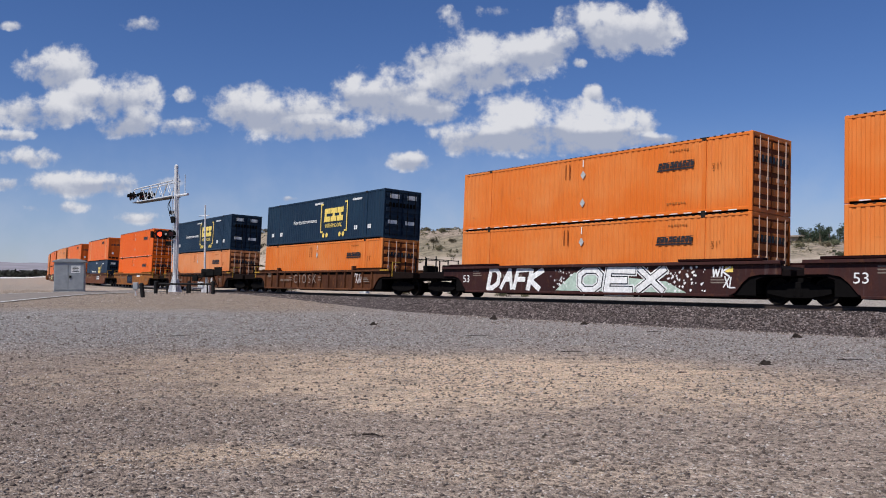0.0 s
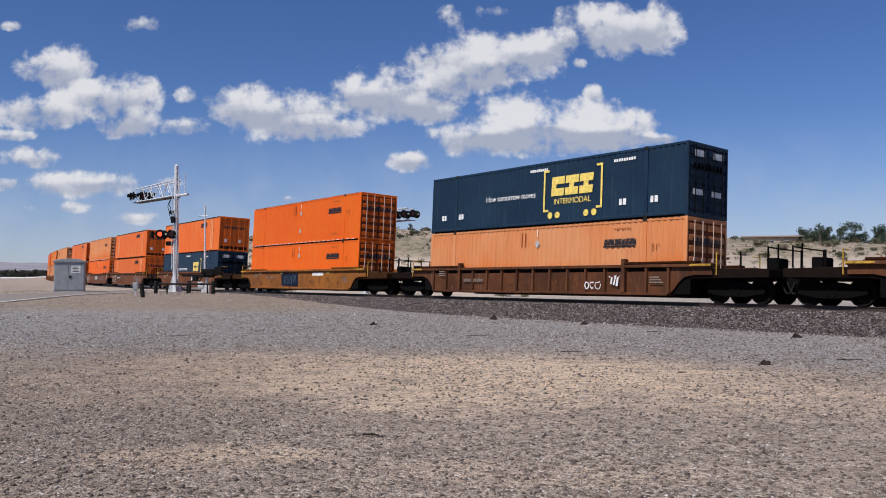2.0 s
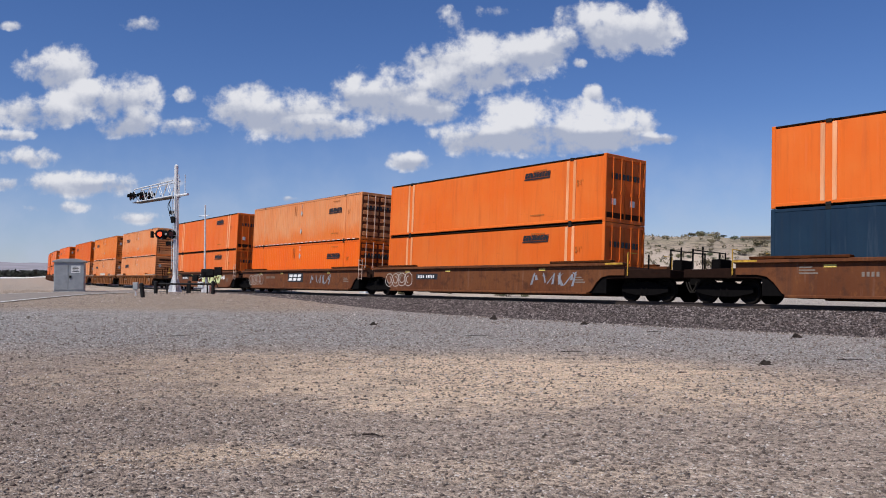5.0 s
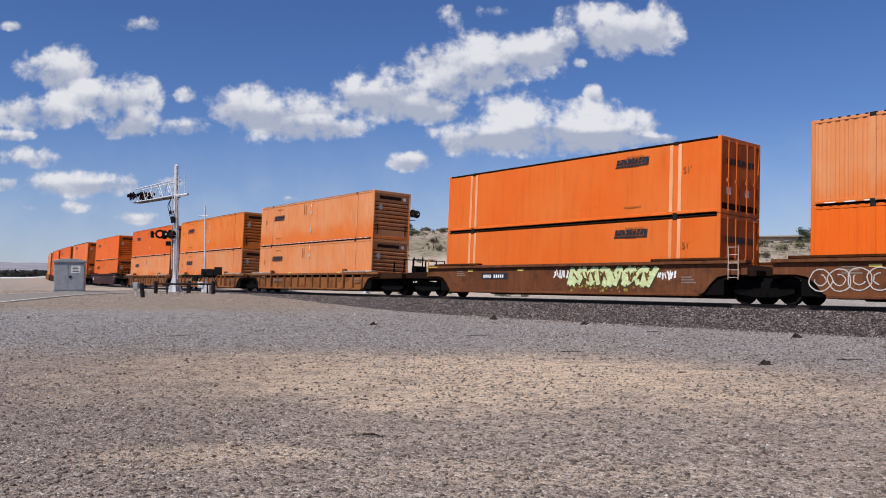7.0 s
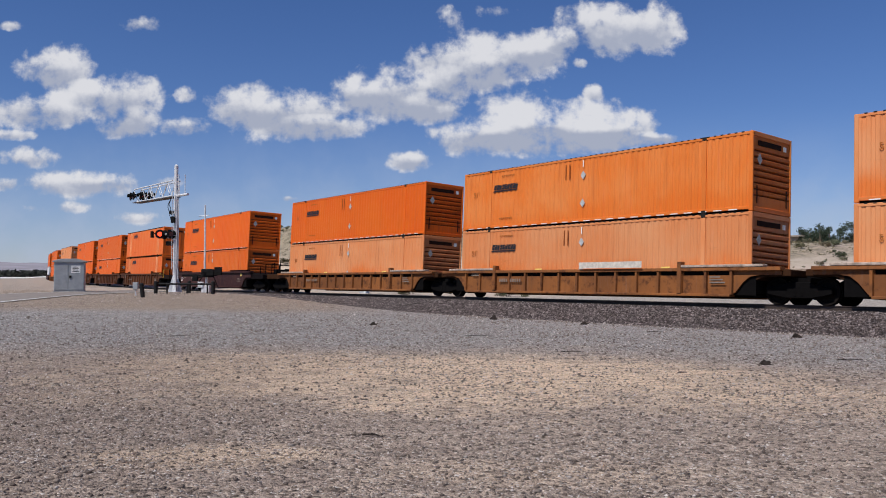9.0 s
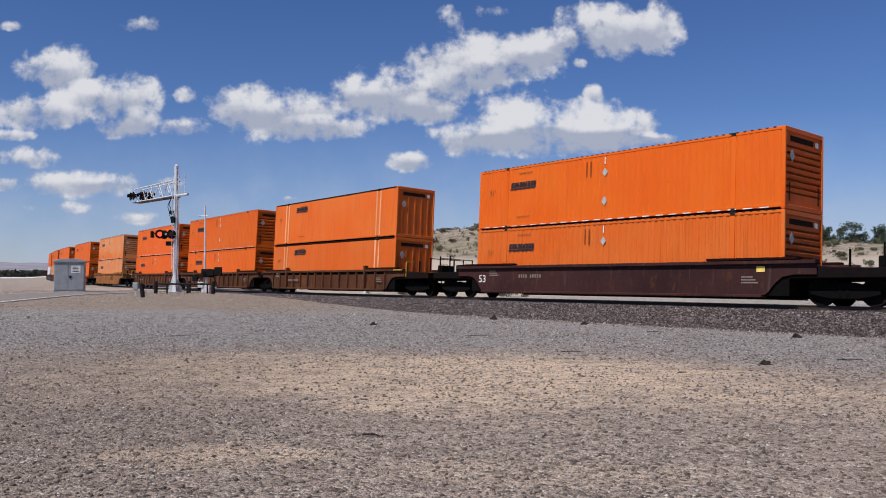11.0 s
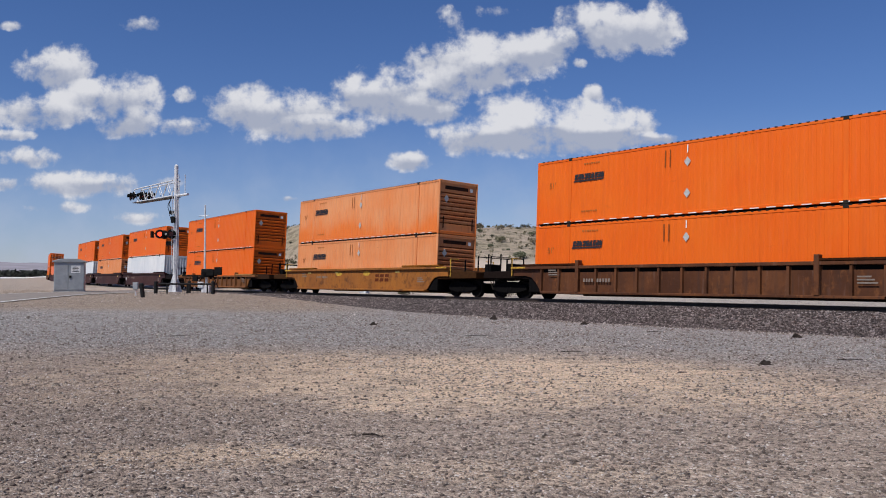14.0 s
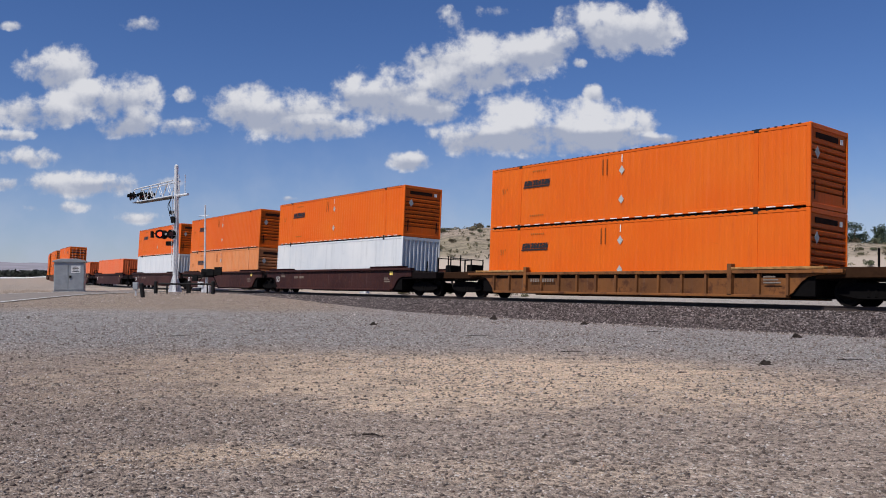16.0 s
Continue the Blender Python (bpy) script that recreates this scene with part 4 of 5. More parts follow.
def letter_sides(car, look_, sides, sprayed):
    """Stencilled marks and sprayed scrawls on the near and far side sills."""
    Y = 1.463 if sides == "smooth" else 1.555
    faint = plain("stencil_" + look_, (0.19, 0.155, 0.13), .85)
    for e in (-1, 1):
        turn = Matrix.Identity(4) if e < 0 else Matrix.Rotation(math.pi, 4, "Z")

        def on(u, z, out=0.0):
            return turn @ pose(u, -Y - out, z)

        bars = Sheet()
        for k in range(10):
            if k != 4:
                bars.box(k * .15 - .7, k * .15 - .61, -.004, 0, -.075, .075)
        tagged(part("stencil", bars, faint, car, "pale stencilled marks", at=on(-4.2, 1.0 if sides == "smooth" else .8)), kind="stuff")
        if sprayed in ("green", "scratch"):
            part("placard", Sheet().box(-.95, .95, -.002, 0, -.15, .15), BLACK, car, "black painted strip", at=on(-4.1, 1.0))
            tagged(part("stencil", bars, PALE, car, "white stencilled marks", at=on(-4.2, 1.0, .003)), kind="stuff")
        small = Sheet()
        for k in range(3):
            small.box(-.35, .3 - .1 * k, -.004, 0, -.1 + k * .1, -.05 + k * .1)
        part("stencil", small, faint, car, "pale stencilled marks", at=on(6.9, .8))
        part("stencil", small, faint, car, "pale stencilled marks", at=on(-6.6, 1.12))
        if look_ == "maroon":
            part("size_lettering", words("53", .5, PALE, 1.1), None, car, "white stencilled number", at=on(-7.45, .86, .004))
            part("placard", Sheet().box(-.16, .16, -.006, 0, -.1, .1), YELLOW, car, "yellow data plate", at=on(7.3, 1.2))
        if look_ in ("yellow", "rust", "ochre"):
            for u in (-2.3, 4.6, -5.9):
                part("placard", Sheet().box(-.2, .2, -.006, 0, -.045, .045), YELLOW, car, "yellow data plate", at=on(u, 1.28))
        if sprayed == "blocks" and e < 0:
            tagged(part("graffiti", sprayed_letters("DAFK", 3.7, .92, .115, 3, .25), PALE, car, "white sprayed angular letters", at=on(-3.9, .86, .004)), kind="stuff")
            part("graffiti", Sheet().prism([(-3.7, -.5), (3.1, -.52), (2.2, -.1), (-2.6, .28)], -.003, 0), plain("pale_green_spray", (0.40, 0.50, 0.42), .7), car, "pale green sprayed ground", at=on(2.4, .86, .001))
            tagged(part("graffiti", sprayed_letters("OEX", 4.7, .88, .12, 41, .1, .10), PALE, car, "white sprayed halo", at=on(2.4, .85, .004)), kind="stuff")
            tagged(part("graffiti", sprayed_letters("OEX", 4.7, .88, .12, 41, .1, .045), BLACK, car, "black sprayed outline", at=on(2.4, .85, .014)), kind="stuff")
            tagged(part("graffiti", sprayed_letters("OEX", 4.7, .88, .12, 41, .1), PALE, car, "white sprayed fat letters", at=on(2.4, .85, .024)), kind="stuff")
            tagged(part("graffiti", spatter(5, 1.6, .9, 60, .05), PALE, car, "white sprayed specks", at=on(5.2, .85, .004)), kind="stuff")
            tagged(part("graffiti", spatter(6, .9, .8, 30, .045), PALE, car, "white sprayed specks", at=on(-.9, .9, .004)), kind="stuff")
            tagged(part("graffiti", sprayed_letters("WK", .8, .34, .03, 9), PALE, car, "white sprayed scrawl", at=on(7.0, 1.12, .004)), kind="stuff")
            tagged(part("graffiti", sprayed_letters("XL", .5, .4, .025, 10), PALE, car, "white sprayed scrawl", at=on(7.35, .75, .004)), kind="stuff")
        if sprayed == "chalk":
            if e < 0:
                part("graffiti", words("= C I O S K =", .82, plain("faint_chalk", (0.20, 0.15, 0.125), .9), 1.0), None, car, "pale sprayed capitals", at=on(-1.1, .86, .004))
                tagged(part("graffiti", scrawl(12, .8, .6, 3), plain("chalk_spray", (0.46, 0.42, 0.40), .9), car, "pale sprayed scrawl", at=on(5.9, .95, .004)), kind="stuff")
        if sprayed == "tags" and e < 0:
            tagged(part("graffiti", zigzag(14, .8, .5, 4), PALE, car, "white sprayed scrawl", at=on(4.9, .8, .004)), kind="stuff")
            tagged(part("graffiti", scrawl(15, .9, .3, 3), PALE, car, "white sprayed scrawl", at=on(3.6, .6, .004)), kind="stuff")
        if sprayed == "patch":
            part("graffiti", Sheet().prism([(-1.3, -.42), (1.35, -.5), (1.25, .42), (-1.4, .45)], -.004, 0), plain("blue_black_spray", (0.012, 0.016, 0.03), .7), car, "blue-black sprayed patch", at=on(-.9, .85, .001))
            tagged(part("graffiti", zigzag(16, 1.9, .7, 5), plain("dull_blue_spray", (0.05, 0.08, 0.12), .8), car, "dull blue sprayed lines", at=on(-.9, .85, .008)), kind="stuff")
            part("placard", Sheet().box(-.75, .75, -.005, 0, -.1, .1), PALE, car, "white painted strip", at=on(3.2, 1.2))
        if sprayed == "green" and e < 0:
            lime, deep_ = plain("pale_lime_spray", (0.52, 0.58, 0.30), .7), plain("dark_green_spray", (0.05, 0.07, 0.03), .8)
            tagged(part("graffiti", sprayed_letters("WMXWMXW", 4.6, .64, .12, 18, .5, .05), deep_, car, "dark green sprayed outlines", at=on(3.1, .97, .002)), kind="stuff")
            tagged(part("graffiti", sprayed_letters("WMXWMXW", 4.6, .64, .12, 18, .5), lime, car, "pale lime sprayed letters", at=on(3.1, .97, .016)), kind="stuff")
            tagged(part("graffiti", zigzag(23, 4.2, .5, 12), plain("rust_spray", (0.14, 0.07, 0.02), .8), car, "rusty sprayed slashes", at=on(3.1, .97, .03)), kind="stuff")
            tagged(part("graffiti", spatter(17, 3.0, .5, 50, .07), plain("ochre_spray", (0.26, 0.22, 0.05), .8), car, "ochre sprayed mist", at=on(2.8, .6, .001)), kind="stuff")
            tagged(part("graffiti", zigzag(19, .9, .45, 6), PALE, car, "white sprayed scrawl", at=on(.3, 1.1, .004)), kind="stuff")
            tagged(part("graffiti", zigzag(20, .9, .42, 6), PALE, car, "white sprayed scrawl", at=on(5.9, 1.0, .004)), kind="stuff")
        if sprayed in ("rings", "scratch") and e < 0:
            tagged(part("graffiti", rings(21, 2.5, .72, 4, .018), plain("thin_white_spray", (0.50, 0.46, 0.42), .8), car, "thin white sprayed loops", at=on(-6.7, .85, .004)), kind="stuff")
            tagged(part("graffiti", zigzag(22, 3.2, .7, 6), plain("grey_blue_spray", (0.22, 0.23, 0.26), .8), car, "grey-blue sprayed scrawl", at=on(3.6 if sprayed == "rings" else 5.4, .85, .004)), kind="stuff")
        if sprayed in ("rings", "panel"):
            part("panel_mark", Sheet().box(-1.15, 1.15, -.004, 0, -.3, .3), BLACK, car, "black painted panel", at=on(-.15 if sprayed == "rings" else 2.7, .98, .001))
            mk = Sheet()
            for k in range(3):
                x = -1.0 + k * .66
                mk.prism([(x, -.21), (x + .50, -.21), (x + .54, -.03), (x + .04, -.03)], -.004, 0)
                mk.prism([(x + .06, .04), (x + .56, .04), (x + .60, .21), (x + .10, .21)], -.004, 0)
            part("panel_mark", mk, PALE, car, "white block mark", at=on(-.15 if sprayed == "rings" else 2.7, .98, .008))
        if sprayed == "worn_mark":
            mk = Sheet()
            for k in range(3):
                x = -.75 + k * .52
                mk.prism([(x, -.22), (x + .38, -.22), (x + .40, -.04), (x + .02, -.04)], -.004, 0)
                mk.prism([(x + .03, .04), (x + .41, .04), (x + .43, .20), (x + .05, .20)], -.004, 0)
            part("panel_mark", mk, plain("dull_red_mark", (0.10, 0.026, 0.012), .85), car, "dull red block mark", at=on(3.0, .95))
            for u in (-2.0, 1.3):
                part("graffiti", Sheet().prism([(.42 * math.cos(a * math.pi / 6) * (1 + .15 * math.sin(5 * a)), .14 * math.sin(a * math.pi / 6)) for a in range(12)], -.004, 0), DULL_YELLOW, car, "faded yellow sprayed spot", at=on(u, 1.2))
        if sprayed == "strip":
            part("placard", Sheet().box(-1.65, 1.65, -.006, 0, -.13, .13), plain("pale_strip", (0.5, 0.46, 0.40), .8), car, "pale painted strip", at=on(1.9, 1.42, .12))


# each entry: leading end of the load at the start, car, upper load, lower load
O_D, O_S = ("ribbed", "doors"), ("ribbed", "slats")
TRAIN = [
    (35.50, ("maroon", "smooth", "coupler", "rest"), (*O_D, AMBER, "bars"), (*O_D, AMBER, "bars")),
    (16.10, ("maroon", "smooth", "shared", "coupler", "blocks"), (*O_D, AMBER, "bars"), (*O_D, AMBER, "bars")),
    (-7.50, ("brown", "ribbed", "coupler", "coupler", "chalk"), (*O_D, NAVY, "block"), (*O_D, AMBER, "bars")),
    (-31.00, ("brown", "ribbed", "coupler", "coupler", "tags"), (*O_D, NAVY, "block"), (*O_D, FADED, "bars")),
    (-54.55, ("yellow", "smooth", "coupler", "coupler", "patch"), (*O_D, BRIGHT, "bars"), (*O_D, BRIGHT, "bars")),
    (-78.10, ("rust", "smooth", "coupler", "coupler", "panel"), ("banded", "doors", MIDTONE, "bars"), ("smooth", "doors", NAVY, "worn_block")),
    (-101.70, ("rust", "smooth", "coupler", "rest", "scratch"), ("banded", "doors", MIDTONE, "bars"), ("banded", "doors", MIDTONE, "bars")),
    (-121.10, ("rust", "smooth", "shared", "rest", "rings"), (*O_D, FADED, "bars"), (*O_D, BRIGHT, "bars")),
    (-140.65, ("rust", "smooth", "shared", "coupler", "green"), ("banded", "doors", MIDTONE, "bars"), ("banded", "doors", MIDTONE, "bars")),
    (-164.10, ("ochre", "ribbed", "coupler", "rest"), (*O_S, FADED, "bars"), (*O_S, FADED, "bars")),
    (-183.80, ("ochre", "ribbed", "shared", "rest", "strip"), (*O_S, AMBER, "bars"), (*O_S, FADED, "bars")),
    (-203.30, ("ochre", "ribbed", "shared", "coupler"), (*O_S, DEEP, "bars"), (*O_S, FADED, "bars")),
    (-227.00, ("maroon", "smooth", "coupler", "coupler"), (*O_S, BRIGHT, "bars"), (*O_S, MIDTONE, "bars")),
    (-250.45, ("brown", "ribbed", "coupler", "rest"), ("banded", "slats", MIDTONE, "bars"), ("banded", "slats", MIDTONE, "bars")),
    (-269.95, ("brown", "ribbed", "shared", "rest"), (*O_S, DEEP, "bars"), (*O_S, DEEP, "bars")),
    (-289.55, ("brown", "ribbed", "shared", "coupler"), (*O_S, BRIGHT, "bars"), (*O_S, BRIGHT, "bars")),
    (-313.10, ("yellow", "smooth", "coupler", "coupler", "worn_mark"), (*O_S, FADED, "bars"), (*O_S, FADED, "bars")),
    (-336.95, ("tan", "ribbed", "coupler", "coupler"), (*O_S, DEEP, "bars"), (*O_S, DEEP, "bars")),
    (-360.60, ("maroon", "smooth", "coupler", "rest"), (*O_S, DEEP, "bars"), ("smooth", "ribs", WHITE, "")),
    (-380.20, ("maroon", "smooth", "shared", "rest"), (*O_S, DEEP, "bars"), (*O_S, FADED, "bars")),
    (-399.80, ("maroon", "smooth", "shared", "coupler"), (*O_S, DEEP, "bars"), ("smooth", "ribs", WHITE, "")),
    (-423.40, ("maroon", "smooth", "coupler", "coupler"), None, ("smooth", "ribs", RED, "")),
    (-447.00, ("maroon", "smooth", "coupler", "coupler"), None, ("smooth", "ribs", RED, "")),
    (-470.50, ("brown", "smooth", "coupler", "coupler"), (*O_D, DEEP, "bars"), (*O_D, MIDTONE, "bars")),
    (-494.00, ("brown", "smooth", "coupler", "coupler"), (*O_D, MIDTONE, "bars"), (*O_D, MIDTONE, "bars")),
    (-517.50, ("brown", "smooth", "coupler", "coupler"), (*O_D, DEEP, "bars"), (*O_D, MIDTONE, "bars")),
    (-541.00, ("brown", "smooth", "coupler", "coupler"), (*O_D, MIDTONE, "bars"), (*O_D, MIDTONE, "bars"))]

MOVING = []
FIRST = {}


def again(key, maker):
    """The first of its kind is built, later ones copy it."""
    if key not in FIRST:
        FIRST[key] = maker(*key[1:])
        return FIRST[key]
    return copy_thing(FIRST[key], Matrix.Identity(4))


def couple_train():
    for lead, car, upper, lower in TRAIN:
        mid = lead - CL / 2
        MOVING.append((again(("car", *car), make_well_car), mid, 0.0))
        MOVING.append((again(("box", *lower), make_container), mid, 0.385))
        if upper:
            MOVING.append((again(("box", *upper), make_container), mid, 0.385 + CH + 0.012))


couple_train()


# ================= the crossing =================
GALV = plain("galvanised_steel", (0.56, 0.57, 0.58), 0.6, 0.1)
SHELL = plain("grey_painted_aluminium", (0.30, 0.32, 0.33), 0.5, 0.2, 0.12, 3.0)
MATT_BLACK = plain("matt_black_paint", (0.012, 0.012, 0.012), 0.8)
RED_LENS = glow("lit_red_lens", (1.0, 0.06, 0.02), 2.6)
DULL_LENS = plain("dark_red_lens", (0.10, 0.008, 0.006), 0.3)
BOLLARD = plain("black_bollard_paint", (0.02, 0.02, 0.02), 0.7)


def lie(x, y):
    return float(height(np.array([x]), np.array([y]))[0])


def lamp_pair(owner, at, lit):
    """Two hooded lamps on round black shields along a cross bar; they face -y of their pose."""
    bar = part("cross_bar", Sheet().rod((-.62, .1, 0), (.62, .1, 0), .04, 8), GALV, owner, at=at)
    for k, x in enumerate((-.38, .38)):
        disc = Sheet().prism([(x + .31 * math.cos(a * math.pi / 12), .31 * math.sin(a * math.pi / 12)) for a in range(24)], -.02, .02)
        shield = part("shield", disc, MATT_BLACK, bar, "round black shield")
        arc = [math.pi * (i / 10 * 1.2 - .1) for i in range(11)]
        ring = [(x + .19 * math.cos(w), .19 * math.sin(w)) for w in arc] + [(x + .172 * math.cos(w), .172 * math.sin(w)) for w in arc[::-1]]
        hood = Sheet().prism(ring, -.22, -.02)
        part("hood", hood, MATT_BLACK, bar, "black lamp hood")
        lens = Sheet().prism([(x + .155 * math.cos(a * math.pi / 10), .155 * math.sin(a * math.pi / 10)) for a in range(20)], -.05, -.021)
        part("lens", lens, RED_LENS if k in lit else DULL_LENS, bar, "glowing red lens" if k in lit else "dark red lens")
        part("lamp_housing", Sheet().rod((x, .02, 0), (x, .2, 0), .14, 12), MATT_BLACK, bar)


def cantilever(x, y, tall, arm_way, arm_len, arm_z, lamps_way, near):
    z = lie(x, y) - .02
    c = thing("crossing_signal", "galvanised cantilever crossing signal with flashing red lamps beside the track" if near else "galvanised cantilever crossing signal on the far side", "railway signal", "crossing signals", at=pose(x, y, z))
    part("mast", Sheet().rod((0, 0, 0), (0, 0, tall), .17, 14, .13), GALV, c, smooth=False)
    part("mast_cap", Sheet().rod((0, 0, tall), (0, 0, tall + .1), .15, 12, .05), GALV, c)
    base = Sheet().box(-.35, .35, -.35, .35, 0, .06)
    for a in range(4):
        w = a * math.pi / 2 + .4
        base.prism([(.12, .06), (.46, .06), (.18, 1.1), (.12, 1.1)], -.02, .02)
        for i in range(len(base.v) - 8, len(base.v)):
            vx, vy, vz = base.v[i]
            base.v[i] = (vx * math.cos(w) - vy * math.sin(w), vx * math.sin(w) + vy * math.cos(w), vz)
    part("foot", base, GALV, c, "gusseted steel foot")
    way = Vector((*arm_way, 0)).normalized()
    side = Vector((-way.y, way.x, 0))
    for q in (-.28, .28):
        a, b = side * q + Vector((0, 0, arm_z)), side * q + way * arm_len + Vector((0, 0, arm_z - .05))
        part("arm_chord", Sheet().rod(a, b, .05, 8), GALV, c)
        a2, b2 = a + Vector((0, 0, 1.05)), b + Vector((0, 0, .95))
        part("arm_chord", Sheet().rod(a2, b2, .045, 8), GALV, c)
        n = 9
        pts = []
        for i in range(n + 1):
            t = i / n
            pts.append(a.lerp(b, t) if i % 2 == 0 else a2.lerp(b2, t))
        for p, r in zip(pts, pts[1:]):
            part("brace", Sheet().rod(p, r, .028, 6), GALV, c)
    for i in range(14):
        p = way * (arm_len * (i + .5) / 14) + Vector((0, 0, arm_z - .02))
        a, b = p + side * .3, p - side * .3
        part("walkway_rung", Sheet().rod(a, b, .03, 5), GALV, c)
    part("counter_bracket", Sheet().rod((0, 0, arm_z), tuple(-way * 1.7 + Vector((0, 0, arm_z))), .09, 8).rod(tuple(-way * 1.3 + Vector((0, 0, arm_z))), tuple(-way * 1.3 + Vector((0, 0, arm_z + 1.35))), .028, 6).rod(tuple(-way * .5 + Vector((0, 0, arm_z))), tuple(-way * .5 + Vector((0, 0, arm_z + .9))), .014, 6), GALV, c)
    turn = math.degrees(math.atan2(lamps_way[0], -lamps_way[1]))
    part("walkway", Sheet().prism([tuple((side * k + way * t * arm_len).xy) for k, t in ((-.34, 0), (.34, 0), (.34, 1.03), (-.34, 1.03))], arm_z - .09, arm_z - .05, axis="z"), plain("dark_grating", (0.10, 0.105, 0.11), .7, .3), c, "dark steel walkway grating")
    for t, out in ((.84, .1), (1.0, .4)):
        p = way * arm_len * t + Vector((0, 0, arm_z + .42)) + Vector((*lamps_way, 0)) * out
        lamp_pair(c, pose(*p, 0, 0, turn), ())
        lamp_pair(c, pose(*(p - Vector((*lamps_way, 0)) * (.5 + out)), 0, 0, turn + 180), ())
    if near:
        # ladder up the mast
        lad = Sheet()
        for q in (-.16, .16):
            lad.rod((q, -.28, 1.6), (q, -.28, arm_z + .3), .02, 6)
        for i in range(18):
            lad.rod((-.16, -.28, 1.8 + i * .3), (.16, -.28, 1.8 + i * .3), .014, 5)
        part("ladder", lad, GALV, c)
        lamp_pair(c, pose(-.58, -.32, 3.98, 0, 0, 8), (0,))
        lamp_pair(c, pose(-.55, .32, 3.98, 0, 0, 166), ())
        part("bell_box", Sheet().box(-.62, -.2, -.2, .15, 3.2, 3.5), MATT_BLACK, c, bevel=0.03)
        part("arm_stub", Sheet().rod((0, 0, 3.98), (-1.6, .1, 4.05), .03, 8).box(-1.68, -1.56, -.15, .2, 3.75, 4.2), MATT_BLACK, c)
        cab = Sheet()
        pts = [(-.45 + .06 * math.sin(i * 1.7), .1, arm_z - .1 - .17 * i) for i in range(10)]
        for p, r in zip(pts, pts[1:]):
            cab.rod(p, r, .02, 5)
        part("cable", cab, DARKRUBBER, c, "looped black cable")
        loop = Sheet()
        pts = [(-.3 - .22 * math.sin(i * .6), -.1, arm_z - .2 - .2 * i) for i in range(9)]
        for p, r in zip(pts, pts[1:]):
            loop.rod(p, r, .025, 5)
        part("cable", loop, DARKRUBBER, c, "looped black cable")
        part("junction_box", Sheet().box(-.24, .02, -.34, -.17, 4.75, 5.2).box(-.4, -.15, -.25, .05, 5.35, 5.6), MATT_BLACK, c, "dark junction box on the mast", bevel=.02)
        part("conduit", Sheet().rod((.2, -.05, 0), (.2, -.05, tall - .6), .03, 6), GALV, c)
    return c


cantilever(-18.35, 57.0, 8.7, (-.69, .72), 6.2, 6.62, (-.815, -.58), True)
cantilever(-6.7, 71.0, 7.9, (.66, -.75), 6.2, 6.0, (.3, .95), False)


def gate_post():
    x, y = -16.0, 56.3
    g = thing("gate_mechanism", "grey crossing gate stand with counterweights and thin upright pole", "railway gate", at=pose(x, y, lie(x, y) - .02))
    part("stand", Sheet().rod((0, 0, 0), (0, 0, 1.5), .1, 10), GALV, g)
    part("foot", Sheet().box(-.28, .28, -.28, .28, 0, .5), GALV, g, bevel=0.04)
    part("pole", Sheet().rod((-.12, 0, 1.3), (-.14, 0, 5.95), .075, 8, .05), GALV, g)
    part("cross_piece", Sheet().rod((-.55, 0, 5.2), (.15, 0, 5.25), .03, 6), GALV, g)
    part("machine", Sheet().box(-.3, .42, -.3, .3, 1.05, 1.62), MATT_BLACK, g, "dark gate machine housing", bevel=0.05)
    for q in (-.42, .42):
        part("counterweight", Sheet().box(.1, .62, q - .06, q + .06, 1.15, 1.6).box(-.2, .2, q - .04, q + .04, 1.35, 1.5), MATT_BLACK, g, "black counterweight", bevel=0.03)
    part("gate_arm", Sheet().box(-1.8, -.2, .38, .44, 1.1, 1.22), MATT_BLACK, g, bevel=0.01)
    part("bracket", Sheet().rod((-.9, .1, .95), (.9, .1, 1.35), .05, 8).rod((-.7, .2, .55), (-.2, .2, 1.3), .035, 6).rod((.75, .2, .3), (.3, .2, 1.4), .035, 6).box(.55, 1.0, -.12, .2, 1.2, 1.75).box(-.95, -.6, -.1, .15, .8, 1.15), MATT_BLACK, g, "black gate linkage", bevel=.01)
    part("conduit_box", Sheet().box(-.5, -.15, -.34, -.1, .35, .75), GALV, g, bevel=.02)


gate_post()


def equipment_box():
    x, y = -26.0, 58.0
    b = thing("equipment_cabinet", "grey aluminium signal equipment cabinet standing on the gravel", "equipment cabinet", at=pose(x, y, lie(x, y) - .03, 0, 0, 21))
    part("body", Sheet().box(-.97, .97, -.85, .85, .08, 2.12), SHELL, b, bevel=0.03)
    part("plinth", Sheet().box(-1.03, 1.03, -.88, .88, 0, .12), plain("cast_concrete", (0.36, 0.35, 0.33), .85), b)
    part("roof", Sheet().prism([(-1.08, 2.1), (1.08, 2.1), (1.08, 2.18), (.5, 2.34), (-.5, 2.34), (-1.08, 2.18)], -.95, .95), SHELL, b, "shallow hipped roof", bevel=0.015)
    door = part("door", Sheet().box(-.04, .92, -.885, -.852, .2, 2.02), SHELL, b, bevel=0.01)
    part("handle", Sheet().box(.0, .14, -.92, -.886, 1.0, 1.18), MATT_BLACK, door, "black latch")
    part("notice", Sheet().box(.12, .7, -.895, -.887, 1.35, 1.86), PALE, door, "white notice")
    bars = Sheet()
    for k in range(4):
        bars.box(.2, .62 - .06 * (k % 2), -.9, -.896, 1.44 + k * .1, 1.48 + k * .1)
    part("notice_lettering", bars, MATT_BLACK, door)
    part("door", Sheet().box(-.92, -.08, -.885, -.852, .2, 2.02), SHELL, b, bevel=0.01)


equipment_box()


